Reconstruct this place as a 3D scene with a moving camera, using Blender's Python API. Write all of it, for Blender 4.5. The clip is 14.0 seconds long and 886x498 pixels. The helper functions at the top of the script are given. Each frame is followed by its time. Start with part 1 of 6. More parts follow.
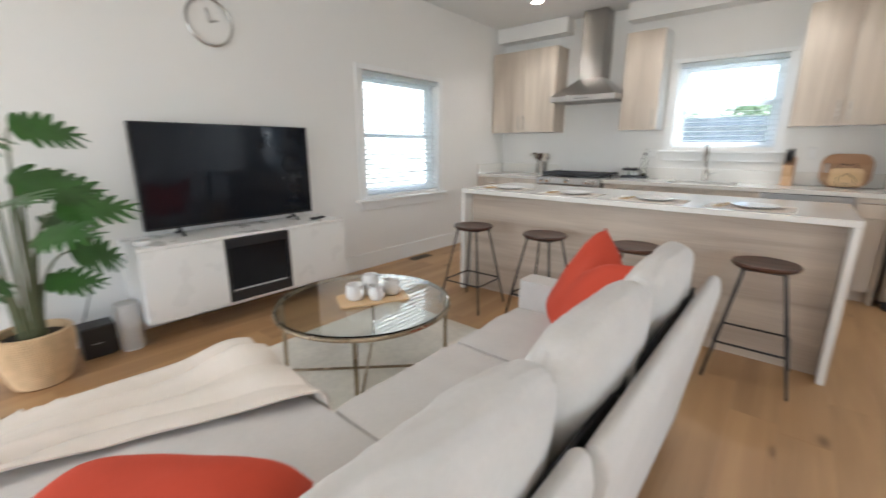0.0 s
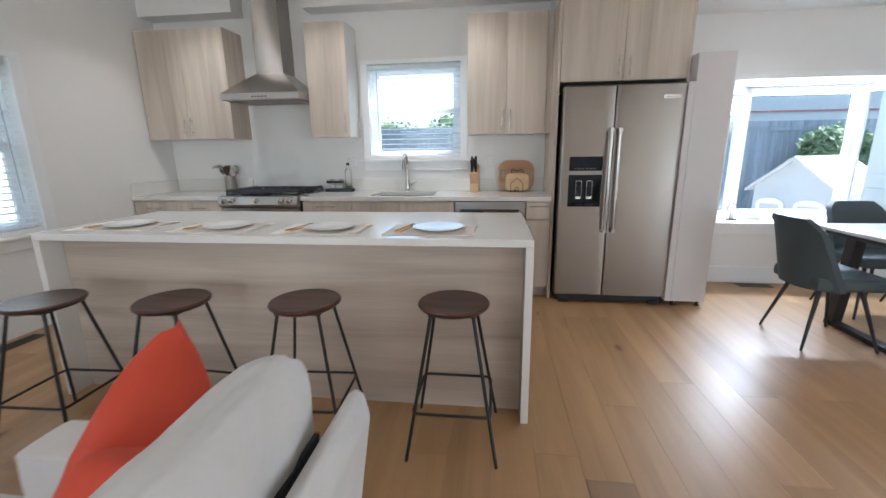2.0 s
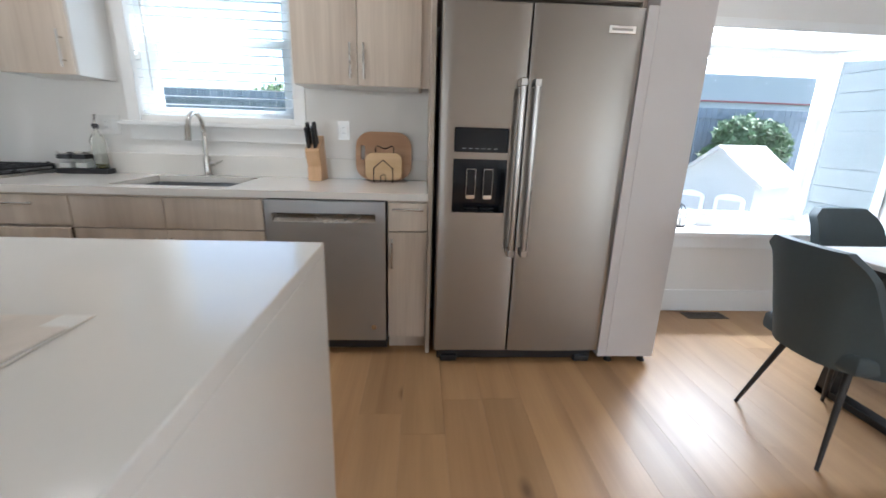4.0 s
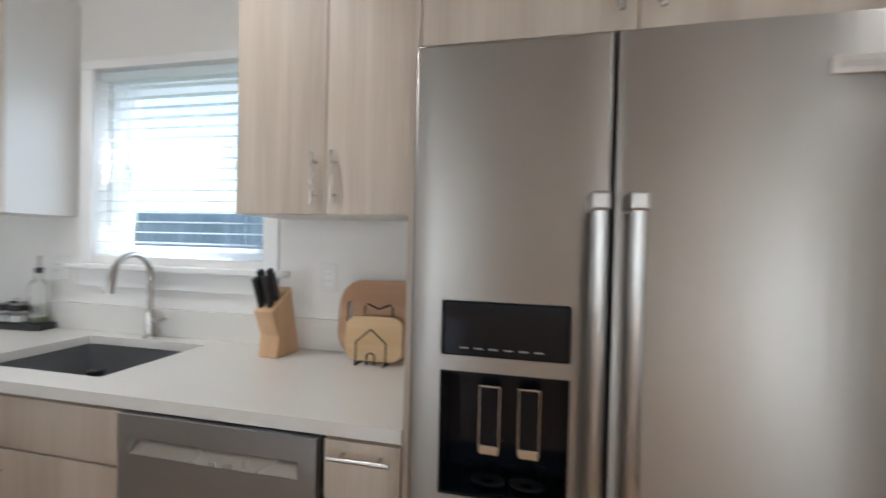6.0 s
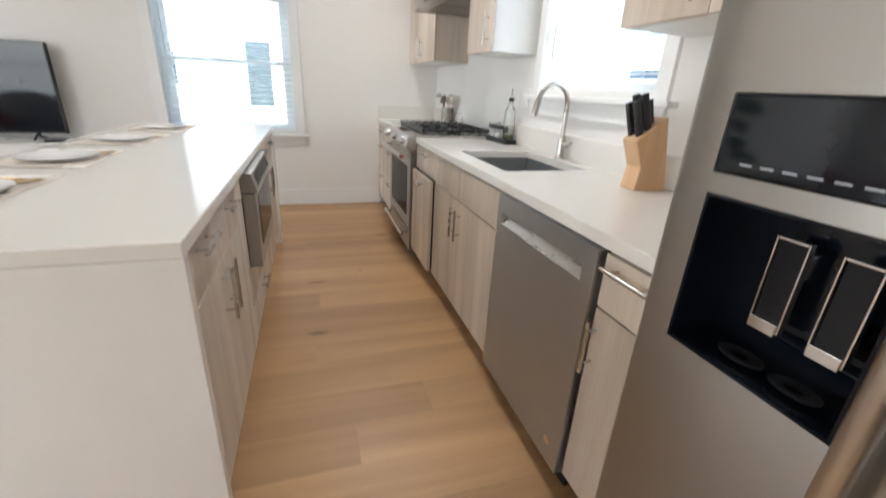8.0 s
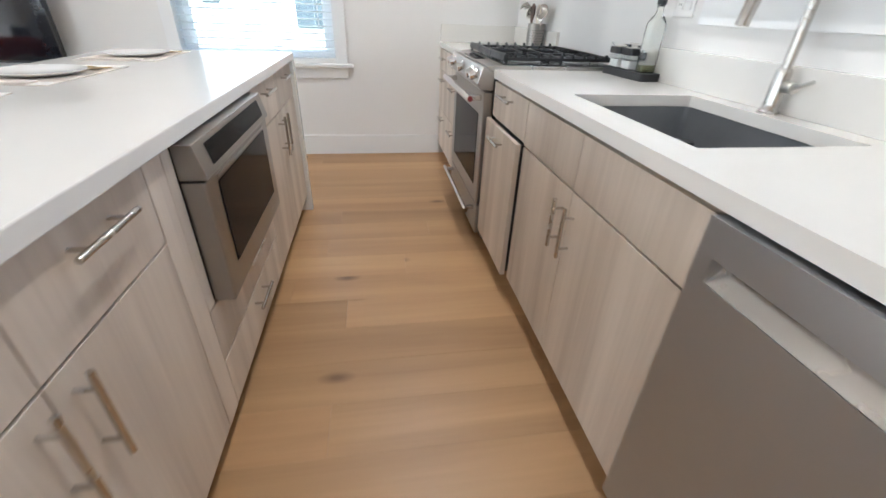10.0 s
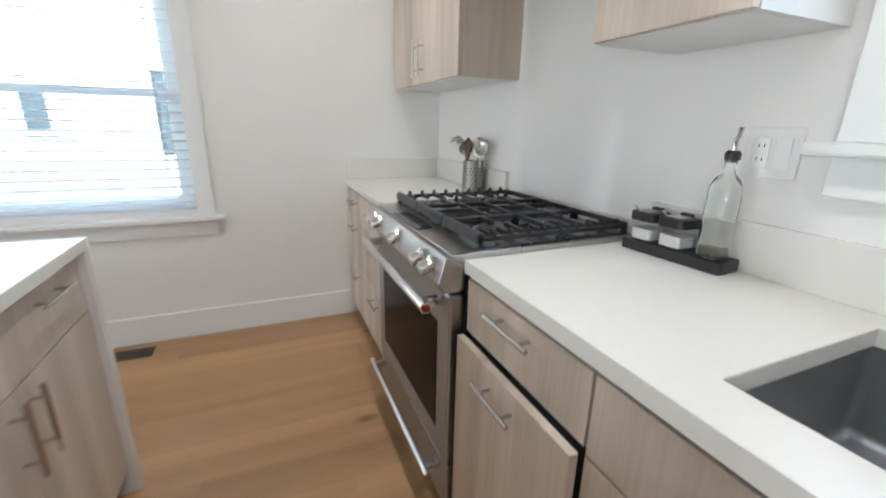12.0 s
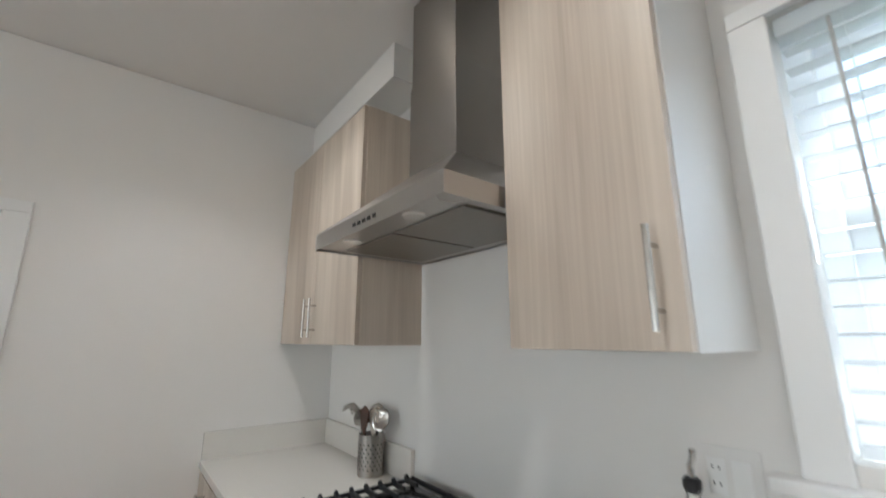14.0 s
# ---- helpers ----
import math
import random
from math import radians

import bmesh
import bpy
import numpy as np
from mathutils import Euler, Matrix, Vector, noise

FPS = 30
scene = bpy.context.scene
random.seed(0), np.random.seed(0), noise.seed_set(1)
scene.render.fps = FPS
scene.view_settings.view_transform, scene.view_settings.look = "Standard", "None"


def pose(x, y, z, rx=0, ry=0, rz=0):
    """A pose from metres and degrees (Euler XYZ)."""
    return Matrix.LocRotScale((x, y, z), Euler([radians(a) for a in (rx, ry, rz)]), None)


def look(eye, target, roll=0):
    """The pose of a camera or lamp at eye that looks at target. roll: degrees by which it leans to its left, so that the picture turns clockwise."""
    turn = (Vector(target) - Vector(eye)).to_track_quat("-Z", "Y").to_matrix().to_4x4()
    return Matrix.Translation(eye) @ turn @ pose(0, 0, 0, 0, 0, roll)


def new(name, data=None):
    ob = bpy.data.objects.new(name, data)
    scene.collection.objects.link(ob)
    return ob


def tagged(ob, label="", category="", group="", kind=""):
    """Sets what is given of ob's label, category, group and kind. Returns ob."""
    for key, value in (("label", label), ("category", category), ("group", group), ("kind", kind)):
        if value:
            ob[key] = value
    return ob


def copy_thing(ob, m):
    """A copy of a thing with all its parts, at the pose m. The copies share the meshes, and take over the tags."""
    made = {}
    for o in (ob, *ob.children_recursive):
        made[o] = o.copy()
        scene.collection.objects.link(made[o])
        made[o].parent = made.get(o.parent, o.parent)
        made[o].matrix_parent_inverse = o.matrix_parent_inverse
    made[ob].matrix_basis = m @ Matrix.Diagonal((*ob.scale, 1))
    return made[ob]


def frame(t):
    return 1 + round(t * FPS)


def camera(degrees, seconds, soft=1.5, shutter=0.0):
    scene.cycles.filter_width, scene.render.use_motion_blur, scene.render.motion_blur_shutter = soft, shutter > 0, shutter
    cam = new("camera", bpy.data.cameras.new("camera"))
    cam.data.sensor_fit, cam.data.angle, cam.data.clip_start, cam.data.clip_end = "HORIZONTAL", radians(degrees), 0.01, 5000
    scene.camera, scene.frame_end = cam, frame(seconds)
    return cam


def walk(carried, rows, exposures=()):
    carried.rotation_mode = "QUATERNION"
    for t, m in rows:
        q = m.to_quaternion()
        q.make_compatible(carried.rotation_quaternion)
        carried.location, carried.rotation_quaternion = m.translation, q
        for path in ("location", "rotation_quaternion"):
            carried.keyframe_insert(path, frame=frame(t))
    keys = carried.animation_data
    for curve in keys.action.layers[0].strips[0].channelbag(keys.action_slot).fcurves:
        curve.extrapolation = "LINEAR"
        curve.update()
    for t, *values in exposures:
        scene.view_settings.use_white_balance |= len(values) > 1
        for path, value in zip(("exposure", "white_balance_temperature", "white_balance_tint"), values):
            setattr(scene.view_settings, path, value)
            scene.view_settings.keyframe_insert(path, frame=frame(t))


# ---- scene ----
# ---------------------------------------------------------------- camera
cam = camera(94.2, 14.0, shutter=0.4)
PATH = [
    (0, (3.381, -5.341, 1.268), (2.125, -3.861, 0.787), 0.1),
    (0.5, (3.433, -5.189, 1.271), (2.634, -3.418, 0.797), 0.7),
    (1, (3.523, -4.944, 1.292), (3.086, -3.043, 0.85), 1.0),
    (1.5, (3.513, -4.627, 1.291), (3.252, -2.691, 0.864), 0.2),
    (2, (3.489, -4.254, 1.286), (3.251, -2.32, 0.835), -0.7),
    (2.5, (3.528, -3.877, 1.278), (3.301, -1.954, 0.777), -0.1),
    (3, (3.596, -3.482, 1.242), (3.513, -1.565, 0.679), -0.1),
    (3.2, (3.652, -3.332, 1.22), (3.64, -1.418, 0.639), 0.1),
    (5.3, (4.295, -1.908, 1.292), (4.448, 0.076, 1.087), 2.0),
    (5.5, (4.303, -1.801, 1.316), (4.376, 0.194, 1.201), 2.1),
    (6, (4.278, -1.584, 1.367), (3.861, 0.371, 1.342), 1.4),
    (6.5, (4.291, -1.459, 1.373), (3.11, 0.149, 1.232), 1.2),
    (7, (4.365, -1.432, 1.345), (2.703, -0.356, 1.065), 1.7),
    (7.5, (4.485, -1.403, 1.287), (2.677, -0.676, 0.839), 2.1),
    (8, (4.583, -1.335, 1.233), (2.811, -0.753, 0.512), 3.1),
    (8.2, (4.547, -1.288, 1.206), (2.808, -0.758, 0.374), 3.5),
    (10.3, (3.501, -1.182, 1.144), (1.791, -0.899, 0.147), 2.2),
    (10.5, (3.376, -1.198, 1.152), (1.645, -0.899, 0.194), 2.4),
    (11, (3.12, -1.198, 1.167), (1.355, -0.827, 0.303), 1.9),
    (11.5, (2.872, -1.128, 1.205), (1.084, -0.619, 0.467), 2.0),
    (12, (2.646, -1.097, 1.252), (0.887, -0.338, 0.676), 1.2),
    (12.5, (2.479, -1.084, 1.307), (0.817, -0.032, 0.944), 0.1),
    (13, (2.472, -1.061, 1.367), (0.906, 0.18, 1.272), -0.5),
    (13.5, (2.48, -1.04, 1.409), (0.966, 0.253, 1.601), -0.9),
    (14, (2.408, -1.014, 1.475), (0.858, 0.175, 1.908), -0.0),
]
walk(cam, [(t, look(eye, target, roll)) for t, eye, target, roll in PATH],
     exposures=[(0, 2.38, 5850, 8), (0.5, 2.27, 5700, 8), (1, 2.12, 5550, 8), (2.5, 2.12, 5600, 8), (5.5, 2.18, 5700, 8), (6, 2.18, 5650, 8), (6.5, 2.42, 5700, 8), (8, 2.74, 5850, 8),
                (10.5, 2.96, 5550, 8), (11.5, 2.8, 5600, 7), (12.5, 2.44, 5600, 7), (14, 2.08, 5750, 7)])

# ---------------------------------------------------------------- world and lights
world = bpy.data.worlds.new("sky")
scene.world = world
world.use_nodes = True
wn = world.node_tree
sky = wn.nodes.new("ShaderNodeTexSky")
sky.sky_type, sky.sun_disc = "NISHITA", False
sky.sun_elevation, sky.sun_rotation = radians(50), radians(62)
sky.air_density, sky.dust_density = 1.0, 3.0
wn.links.new(sky.outputs[0], wn.nodes["Background"].inputs[0])
wn.nodes["Background"].inputs[1].default_value = 0.15

sun = new("sun", bpy.data.lights.new("sun", "SUN"))
sun.data.energy, sun.data.angle, sun.data.color = 3.0, radians(3), (1.0, 0.96, 0.9)
sun.matrix_basis = look((0, 0, 10), (-3.75, -2.0, 5.0))


def window_light(name, eye, target, sx, sy, watts, color=(0.86, 0.94, 1.0)):
    l = bpy.data.lights.new(name, "AREA")
    l.shape, l.size, l.size_y, l.energy, l.color = "RECTANGLE", sx, sy, watts, color
    ob = new(name, l)
    ob.matrix_basis = look(eye, target)
    return ob


FILL = (1.0, 0.98, 0.945)
# Rear and east lamps are added room fill, set in assumed, unseen windows.
window_light("daylight_rear_window", (1.75, -8.60, 1.3), (1.75, 0, 1.3), 2.2, 1.8, 15, FILL)
window_light("daylight_east_window", (8.00, -6.9, 1.3), (2.0, -6.9, 1.2), 2.4, 1.8, 15, FILL)
window_light("daylight_bay_window", (6.56, 0.66, 1.755), (6.3, -2.4, 1.2), 1.0, 0.16, 19, (0.90, 0.95, 1.0))

# ---------------------------------------------------------------- materials


def mat(name, color, rough=0.5, metal=0.0, vary=0.06, scale=6.0, stretch=(1, 1, 1), bump=0.0, bump_scale=60.0,
        rand=0.0, coat=0.0, spec=0.5, fine=0.0, even=False):
    """A procedural surface: base colour with broad and fine variation, gloss variation and relief."""
    m = bpy.data.materials.new(name)
    m.use_nodes = True
    nt = m.node_tree
    n, l = nt.nodes, nt.links
    bsdf = n["Principled BSDF"]
    bsdf.inputs["Metallic"].default_value = metal
    bsdf.inputs["Specular IOR Level"].default_value = spec
    bsdf.inputs["Coat Weight"].default_value = coat
    co = n.new("ShaderNodeTexCoord")
    mp = n.new("ShaderNodeMapping")
    mp.inputs["Scale"].default_value = stretch
    info = n.new("ShaderNodeObjectInfo")
    add = n.new("ShaderNodeVectorMath")
    add.operation = "ADD"
    mul = n.new("ShaderNodeMath")
    mul.operation = "MULTIPLY"
    mul.inputs[1].default_value = 37.0
    l.new(info.outputs["Random"], mul.inputs[0])
    l.new(co.outputs["Object"], add.inputs[0])
    l.new(mul.outputs[0], add.inputs[1])
    l.new(add.outputs[0], mp.inputs[0])
    t1 = n.new("ShaderNodeTexNoise")
    t1.inputs["Scale"].default_value, t1.inputs["Detail"].default_value = scale, 4
    t2 = n.new("ShaderNodeTexNoise")
    t2.inputs["Scale"].default_value, t2.inputs["Detail"].default_value = scale * 9, 3
    l.new(mp.outputs[0], t1.inputs[0])
    l.new(mp.outputs[0], t2.inputs[0])
    mix = n.new("ShaderNodeMath")
    mix.operation = "MULTIPLY_ADD"
    mix.inputs[1].default_value = 0.35 + fine
    l.new(t2.outputs[0], mix.inputs[0])
    l.new(t1.outputs[0], mix.inputs[2])
    rng = n.new("ShaderNodeMapRange")
    rng.inputs[1].default_value, rng.inputs[2].default_value = 0.35, 1.0 + fine
    rng.inputs[3].default_value, rng.inputs[4].default_value = 1 - vary, 1 + vary
    l.new(mix.outputs[0], rng.inputs[0])
    val = n.new("ShaderNodeMath")
    val.operation = "MULTIPLY_ADD"
    l.new(info.outputs["Random"], val.inputs[0])
    val.inputs[1].default_value, val.inputs[2].default_value = rand, 1 - rand / 2
    val2 = n.new("ShaderNodeMath")
    val2.operation = "MULTIPLY"
    l.new(val.outputs[0], val2.inputs[0])
    l.new(rng.outputs[0], val2.inputs[1])
    hsv = n.new("ShaderNodeHueSaturation")
    hsv.inputs["Color"].default_value = (*color, 1)
    l.new(val2.outputs[0], hsv.inputs["Value"])
    l.new(hsv.outputs[0], bsdf.inputs["Base Color"])
    rr = n.new("ShaderNodeMapRange")
    rr.inputs[1].default_value, rr.inputs[2].default_value = 0.3, 0.7
    rr.inputs[3].default_value, rr.inputs[4].default_value = max(rough - (0.008 if even else 0.06), 0.02), min(rough + (0.008 if even else 0.06), 1)
    l.new(t1.outputs[0], rr.inputs[0])
    l.new(rr.outputs[0], bsdf.inputs["Roughness"])
    if bump:
        bp = n.new("ShaderNodeBump")
        bp.inputs["Strength"].default_value, bp.inputs["Distance"].default_value = bump, 0.002
        t3 = n.new("ShaderNodeTexNoise")
        t3.inputs["Scale"].default_value, t3.inputs["Detail"].default_value = bump_scale, 4
        l.new(mp.outputs[0], t3.inputs[0])
        l.new(t3.outputs[0], bp.inputs["Height"])
        l.new(bp.outputs[0], bsdf.inputs["Normal"])
    return m


def wood(name, dark, light, axis, grain=10.0, rough=0.45, rand=0.12, streak=1.0, knots=0.0, low=0.38, high=0.66):
    """Wood with grain running along one axis ('x', 'y' or 'z'): broad figure plus fine fibres."""
    m = bpy.data.materials.new(name)
    m.use_nodes = True
    nt = m.node_tree
    n, l = nt.nodes, nt.links
    bsdf = n["Principled BSDF"]
    co, info = n.new("ShaderNodeTexCoord"), n.new("ShaderNodeObjectInfo")
    mul = n.new("ShaderNodeMath")
    mul.operation, mul.inputs[1].default_value = "MULTIPLY", 53.0
    add = n.new("ShaderNodeVectorMath")
    add.operation = "ADD"
    l.new(info.outputs["Random"], mul.inputs[0])
    l.new(co.outputs["Object"], add.inputs[0])
    l.new(mul.outputs[0], add.inputs[1])
    mp, mp2 = n.new("ShaderNodeMapping"), n.new("ShaderNodeMapping")
    k = "xyz".index(axis)
    s1, s2 = [1.0] * 3, [1.0] * 3
    s1[k], s2[k] = 0.07, 0.02
    mp.inputs["Scale"].default_value, mp2.inputs["Scale"].default_value = s1, s2
    l.new(add.outputs[0], mp.inputs[0])
    l.new(add.outputs[0], mp2.inputs[0])
    t1, t2 = n.new("ShaderNodeTexNoise"), n.new("ShaderNodeTexNoise")
    t1.inputs["Scale"].default_value, t1.inputs["Detail"].default_value, t1.inputs["Distortion"].default_value = grain, 5, 0.6
    t2.inputs["Scale"].default_value, t2.inputs["Detail"].default_value = grain * 22, 3
    l.new(mp.outputs[0], t1.inputs[0])
    l.new(mp2.outputs[0], t2.inputs[0])
    mx = n.new("ShaderNodeMath")
    mx.operation, mx.inputs[1].default_value = "MULTIPLY_ADD", 0.22 * streak
    l.new(t2.outputs[0], mx.inputs[0])
    l.new(t1.outputs[0], mx.inputs[2])
    ramp = n.new("ShaderNodeValToRGB")
    ramp.color_ramp.elements[0].position, ramp.color_ramp.elements[1].position = low, high + 0.15 * streak
    ramp.color_ramp.elements[0].color, ramp.color_ramp.elements[1].color = (*dark, 1), (*light, 1)
    l.new(mx.outputs[0], ramp.inputs[0])
    val = n.new("ShaderNodeMath")
    val.operation = "MULTIPLY_ADD"
    l.new(info.outputs["Random"], val.inputs[0])
    val.inputs[1].default_value, val.inputs[2].default_value = rand, 1 - rand / 2
    hsv = n.new("ShaderNodeHueSaturation")
    l.new(ramp.outputs[0], hsv.inputs["Color"])
    l.new(val.outputs[0], hsv.inputs["Value"])
    out = hsv.outputs[0]
    if knots:
        kt = n.new("ShaderNodeTexVoronoi")
        kt.voronoi_dimensions = "2D"
        kt.inputs["Scale"].default_value = 1.5
        kmp = n.new("ShaderNodeMapping")
        ks = [1.0] * 3
        ks[k] = 0.45
        kmp.inputs["Scale"].default_value = ks
        l.new(add.outputs[0], kmp.inputs[0])
        l.new(kmp.outputs[0], kt.inputs[0])
        kr = n.new("ShaderNodeMapRange")
        kr.inputs[1].default_value, kr.inputs[2].default_value = 0.010, 0.048
        kr.inputs[3].default_value, kr.inputs[4].default_value = knots, 0.0
        l.new(kt.outputs["Distance"], kr.inputs[0])
        km = n.new("ShaderNodeMix")
        km.data_type = "RGBA"
        km.inputs[7].default_value = (dark[0] * 0.35, dark[1] * 0.3, dark[2] * 0.28, 1)
        l.new(kr.outputs[0], km.inputs[0])
        l.new(out, km.inputs[6])
        out = km.outputs[2]
    l.new(out, bsdf.inputs["Base Color"])
    rr = n.new("ShaderNodeMapRange")
    rr.inputs[3].default_value, rr.inputs[4].default_value = rough + 0.08, rough - 0.08
    l.new(t1.outputs[0], rr.inputs[0])
    l.new(rr.outputs[0], bsdf.inputs["Roughness"])
    bp = n.new("ShaderNodeBump")
    bp.inputs["Strength"].default_value, bp.inputs["Distance"].default_value = 0.15, 0.001
    l.new(t2.outputs[0], bp.inputs["Height"])
    l.new(bp.outputs[0], bsdf.inputs["Normal"])
    return m


def brushed(name, color, rough, axis="z", aniso=0.75, relief=0.03):
    """Brushed steel: fine scratches along one axis."""
    m = mat(name, color, rough, 1.0, vary=0.03, scale=2.0, even=True)
    n, l = m.node_tree.nodes, m.node_tree.links
    bsdf = n["Principled BSDF"]
    co, mp, t = n.new("ShaderNodeTexCoord"), n.new("ShaderNodeMapping"), n.new("ShaderNodeTexNoise")
    s = [1.0] * 3
    s["xyz".index(axis)] = 0.01
    mp.inputs["Scale"].default_value = s
    t.inputs["Scale"].default_value = 400
    l.new(co.outputs["Object"], mp.inputs[0])
    l.new(mp.outputs[0], t.inputs[0])
    bp = n.new("ShaderNodeBump")
    bp.inputs["Strength"].default_value, bp.inputs["Distance"].default_value = relief, 0.0005
    bsdf.inputs["Anisotropic"].default_value = aniso
    tan = n.new("ShaderNodeCombineXYZ")
    tan.inputs["xyz".index(axis)].default_value = 1.0
    l.new(tan.outputs[0], bsdf.inputs["Tangent"])
    l.new(t.outputs[0], bp.inputs["Height"])
    l.new(bp.outputs[0], bsdf.inputs["Normal"])
    return m


def glass(name, color=(1, 1, 1), rough=0.0, ior=1.45):
    m = bpy.data.materials.new(name)
    m.use_nodes = True
    b = m.node_tree.nodes["Principled BSDF"]
    b.inputs["Base Color"].default_value = (*color, 1)
    b.inputs["Transmission Weight"].default_value = 1.0
    b.inputs["Roughness"].default_value, b.inputs["IOR"].default_value = rough, ior
    return m


def pane_glass(name, tint=(0.96, 0.985, 0.985), gloss=0.025):
    """Thin window glass: clear, with a faint mirror on it."""
    m = bpy.data.materials.new(name)
    m.use_nodes = True
    n, l = m.node_tree.nodes, m.node_tree.links
    n.remove(n["Principled BSDF"])
    tr, gl, lw, mx = (n.new("ShaderNodeBsdfTransparent"), n.new("ShaderNodeBsdfGlossy"), n.new("ShaderNodeLayerWeight"),
                      n.new("ShaderNodeMixShader"))
    tr.inputs[0].default_value = (*tint, 1)
    gl.inputs["Roughness"].default_value = 0.0
    pw, ml = n.new("ShaderNodeMath"), n.new("ShaderNodeMath")
    pw.operation, pw.inputs[1].default_value = "POWER", 4.0
    ml.operation, ml.inputs[1].default_value, ml.inputs[2].default_value = "MULTIPLY_ADD", 0.5, gloss
    l.new(lw.outputs["Facing"], pw.inputs[0])
    l.new(pw.outputs[0], ml.inputs[0])
    l.new(ml.outputs[0], mx.inputs[0])
    l.new(tr.outputs[0], mx.inputs[1])
    l.new(gl.outputs[0], mx.inputs[2])
    l.new(mx.outputs[0], n["Material Output"].inputs[0])
    return m


def glow(name, color, strength):
    m = bpy.data.materials.new(name)
    m.use_nodes = True
    b = m.node_tree.nodes["Principled BSDF"]
    b.inputs["Emission Color"].default_value, b.inputs["Emission Strength"].default_value = (*color, 1), strength
    return m


M_WALL = mat("wall_paint", (0.80, 0.785, 0.76), 0.6, vary=0.015, scale=1.2, bump=0.06, bump_scale=180)
M_CEIL = mat("ceiling_paint", (0.80, 0.795, 0.785), 0.75, vary=0.015, scale=1.0, bump=0.06, bump_scale=150)
M_TRIM = mat("white_trim_paint", (0.82, 0.82, 0.81), 0.35, vary=0.012, scale=2)
M_CAB = wood("cabinet_laminate", (0.42, 0.347, 0.28), (0.68, 0.595, 0.50), "z", 7, 0.42, 0.08, 1.25)
M_CABX = wood("cabinet_laminate_horizontal", (0.36, 0.285, 0.225), (0.58, 0.49, 0.40), "x", 9, 0.45, 0.05)
M_TALL = mat("pale_grey_laminate", (0.66, 0.63, 0.625), 0.4, vary=0.015)
M_CABIN = mat("cabinet_white_melamine", (0.78, 0.77, 0.75), 0.35, vary=0.01)
M_QUARTZ = mat("white_quartz", (0.76, 0.735, 0.69), 0.13, vary=0.012, scale=5, even=True)
M_SCREEN = mat("screen_glass", (0.006, 0.008, 0.012), 0.06, vary=0.05, spec=0.3, even=True)
M_STEEL = brushed("brushed_steel", (0.36, 0.338, 0.312), 0.36, "z", 0.85, 0.006)
M_STEELX = brushed("brushed_steel_horizontal", (0.50, 0.48, 0.46), 0.28, "x")
M_TRAY = mat("dark_enamelled_steel", (0.085, 0.088, 0.095), 0.22, 0.85, vary=0.1, scale=8)
M_STEELD = brushed("dark_brushed_steel", (0.44, 0.445, 0.45), 0.42, "z")
M_CHROME = mat("polished_steel", (0.72, 0.71, 0.70), 0.12, 1.0, vary=0.03)
M_NICKEL = mat("satin_nickel", (0.55, 0.53, 0.50), 0.25, 1.0, vary=0.04)
M_BLACKGL = mat("black_glass", (0.008, 0.009, 0.012), 0.06, vary=0.1, spec=0.3)
M_BLACK = mat("black_plastic", (0.018, 0.018, 0.02), 0.4, vary=0.1, scale=12)
M_IRON = mat("cast_iron", (0.02, 0.021, 0.024), 0.42, vary=0.2, scale=20, bump=0.3, bump_scale=120)
M_BLKMETAL = mat("black_powder_coat", (0.022, 0.02, 0.02), 0.45, 0.2, vary=0.12, scale=20)
M_FLOOR = wood("oak_floor", (0.305, 0.168, 0.076), (0.50, 0.303, 0.143), "y", 5.5, 0.40, 0.20, 0.8, knots=0.75, low=0.30, high=0.70)
M_FLOORGAP = mat("floor_joint", (0.26, 0.15, 0.075), 0.8)
M_FLOOR_DARK = wood("oak_floor_dark", (0.20, 0.115, 0.06), (0.34, 0.21, 0.115), "y", 5.5, 0.34, 0.1, 0.8, knots=0.75, low=0.30, high=0.70)
M_CREAM = mat("cream_silicone", (0.70, 0.63, 0.54), 0.5, vary=0.03)
M_MATEDGE = mat("placemat_border", (0.78, 0.76, 0.72), 0.9, vary=0.04, scale=30, bump=0.5, bump_scale=500)
M_WALNUT = wood("walnut_seat", (0.022, 0.009, 0.006), (0.095, 0.038, 0.024), "x", 14, 0.35, 0.15)
M_SOFA = mat("sofa_linen", (0.60, 0.575, 0.545), 0.9, vary=0.07, scale=9, bump=0.5, bump_scale=700, fine=0.3, spec=0.2)
# Near-black, for the lining and the shade in the sofa's back gap.
M_SOFASHADE = mat("sofa_lining_shade", (0.03, 0.03, 0.035), 0.9)
M_RED = mat("coral_cotton", (0.55, 0.075, 0.04), 0.85, vary=0.08, scale=6, bump=0.4, bump_scale=500, spec=0.2)
M_THROW = mat("cream_throw", (0.72, 0.65, 0.57), 0.92, vary=0.05, scale=10, bump=0.6, bump_scale=400, spec=0.2)
M_RUG = mat("cream_rug", (0.70, 0.655, 0.58), 0.95, vary=0.22, scale=3.2, bump=0.8, bump_scale=300, fine=0.2, spec=0.1)
M_BRASS = mat("aged_brass", (0.42, 0.34, 0.24), 0.28, 1.0, vary=0.08)
M_BOTTLE = glass("bottle_glass", (0.972, 0.985, 0.965))
M_GLASS = glass("table_glass", (0.93, 0.97, 0.95))
M_PANE = pane_glass("window_glass")
M_CLEAR = pane_glass("clear_bottle_glass", (0.985, 0.993, 0.99), 0.02)
M_OIL = pane_glass("olive_oil", (0.62, 0.62, 0.42), 0.02)
M_OVEN = mat("dark_oven_glass", (0.006, 0.006, 0.008), 0.10, vary=0.05, spec=0.05)
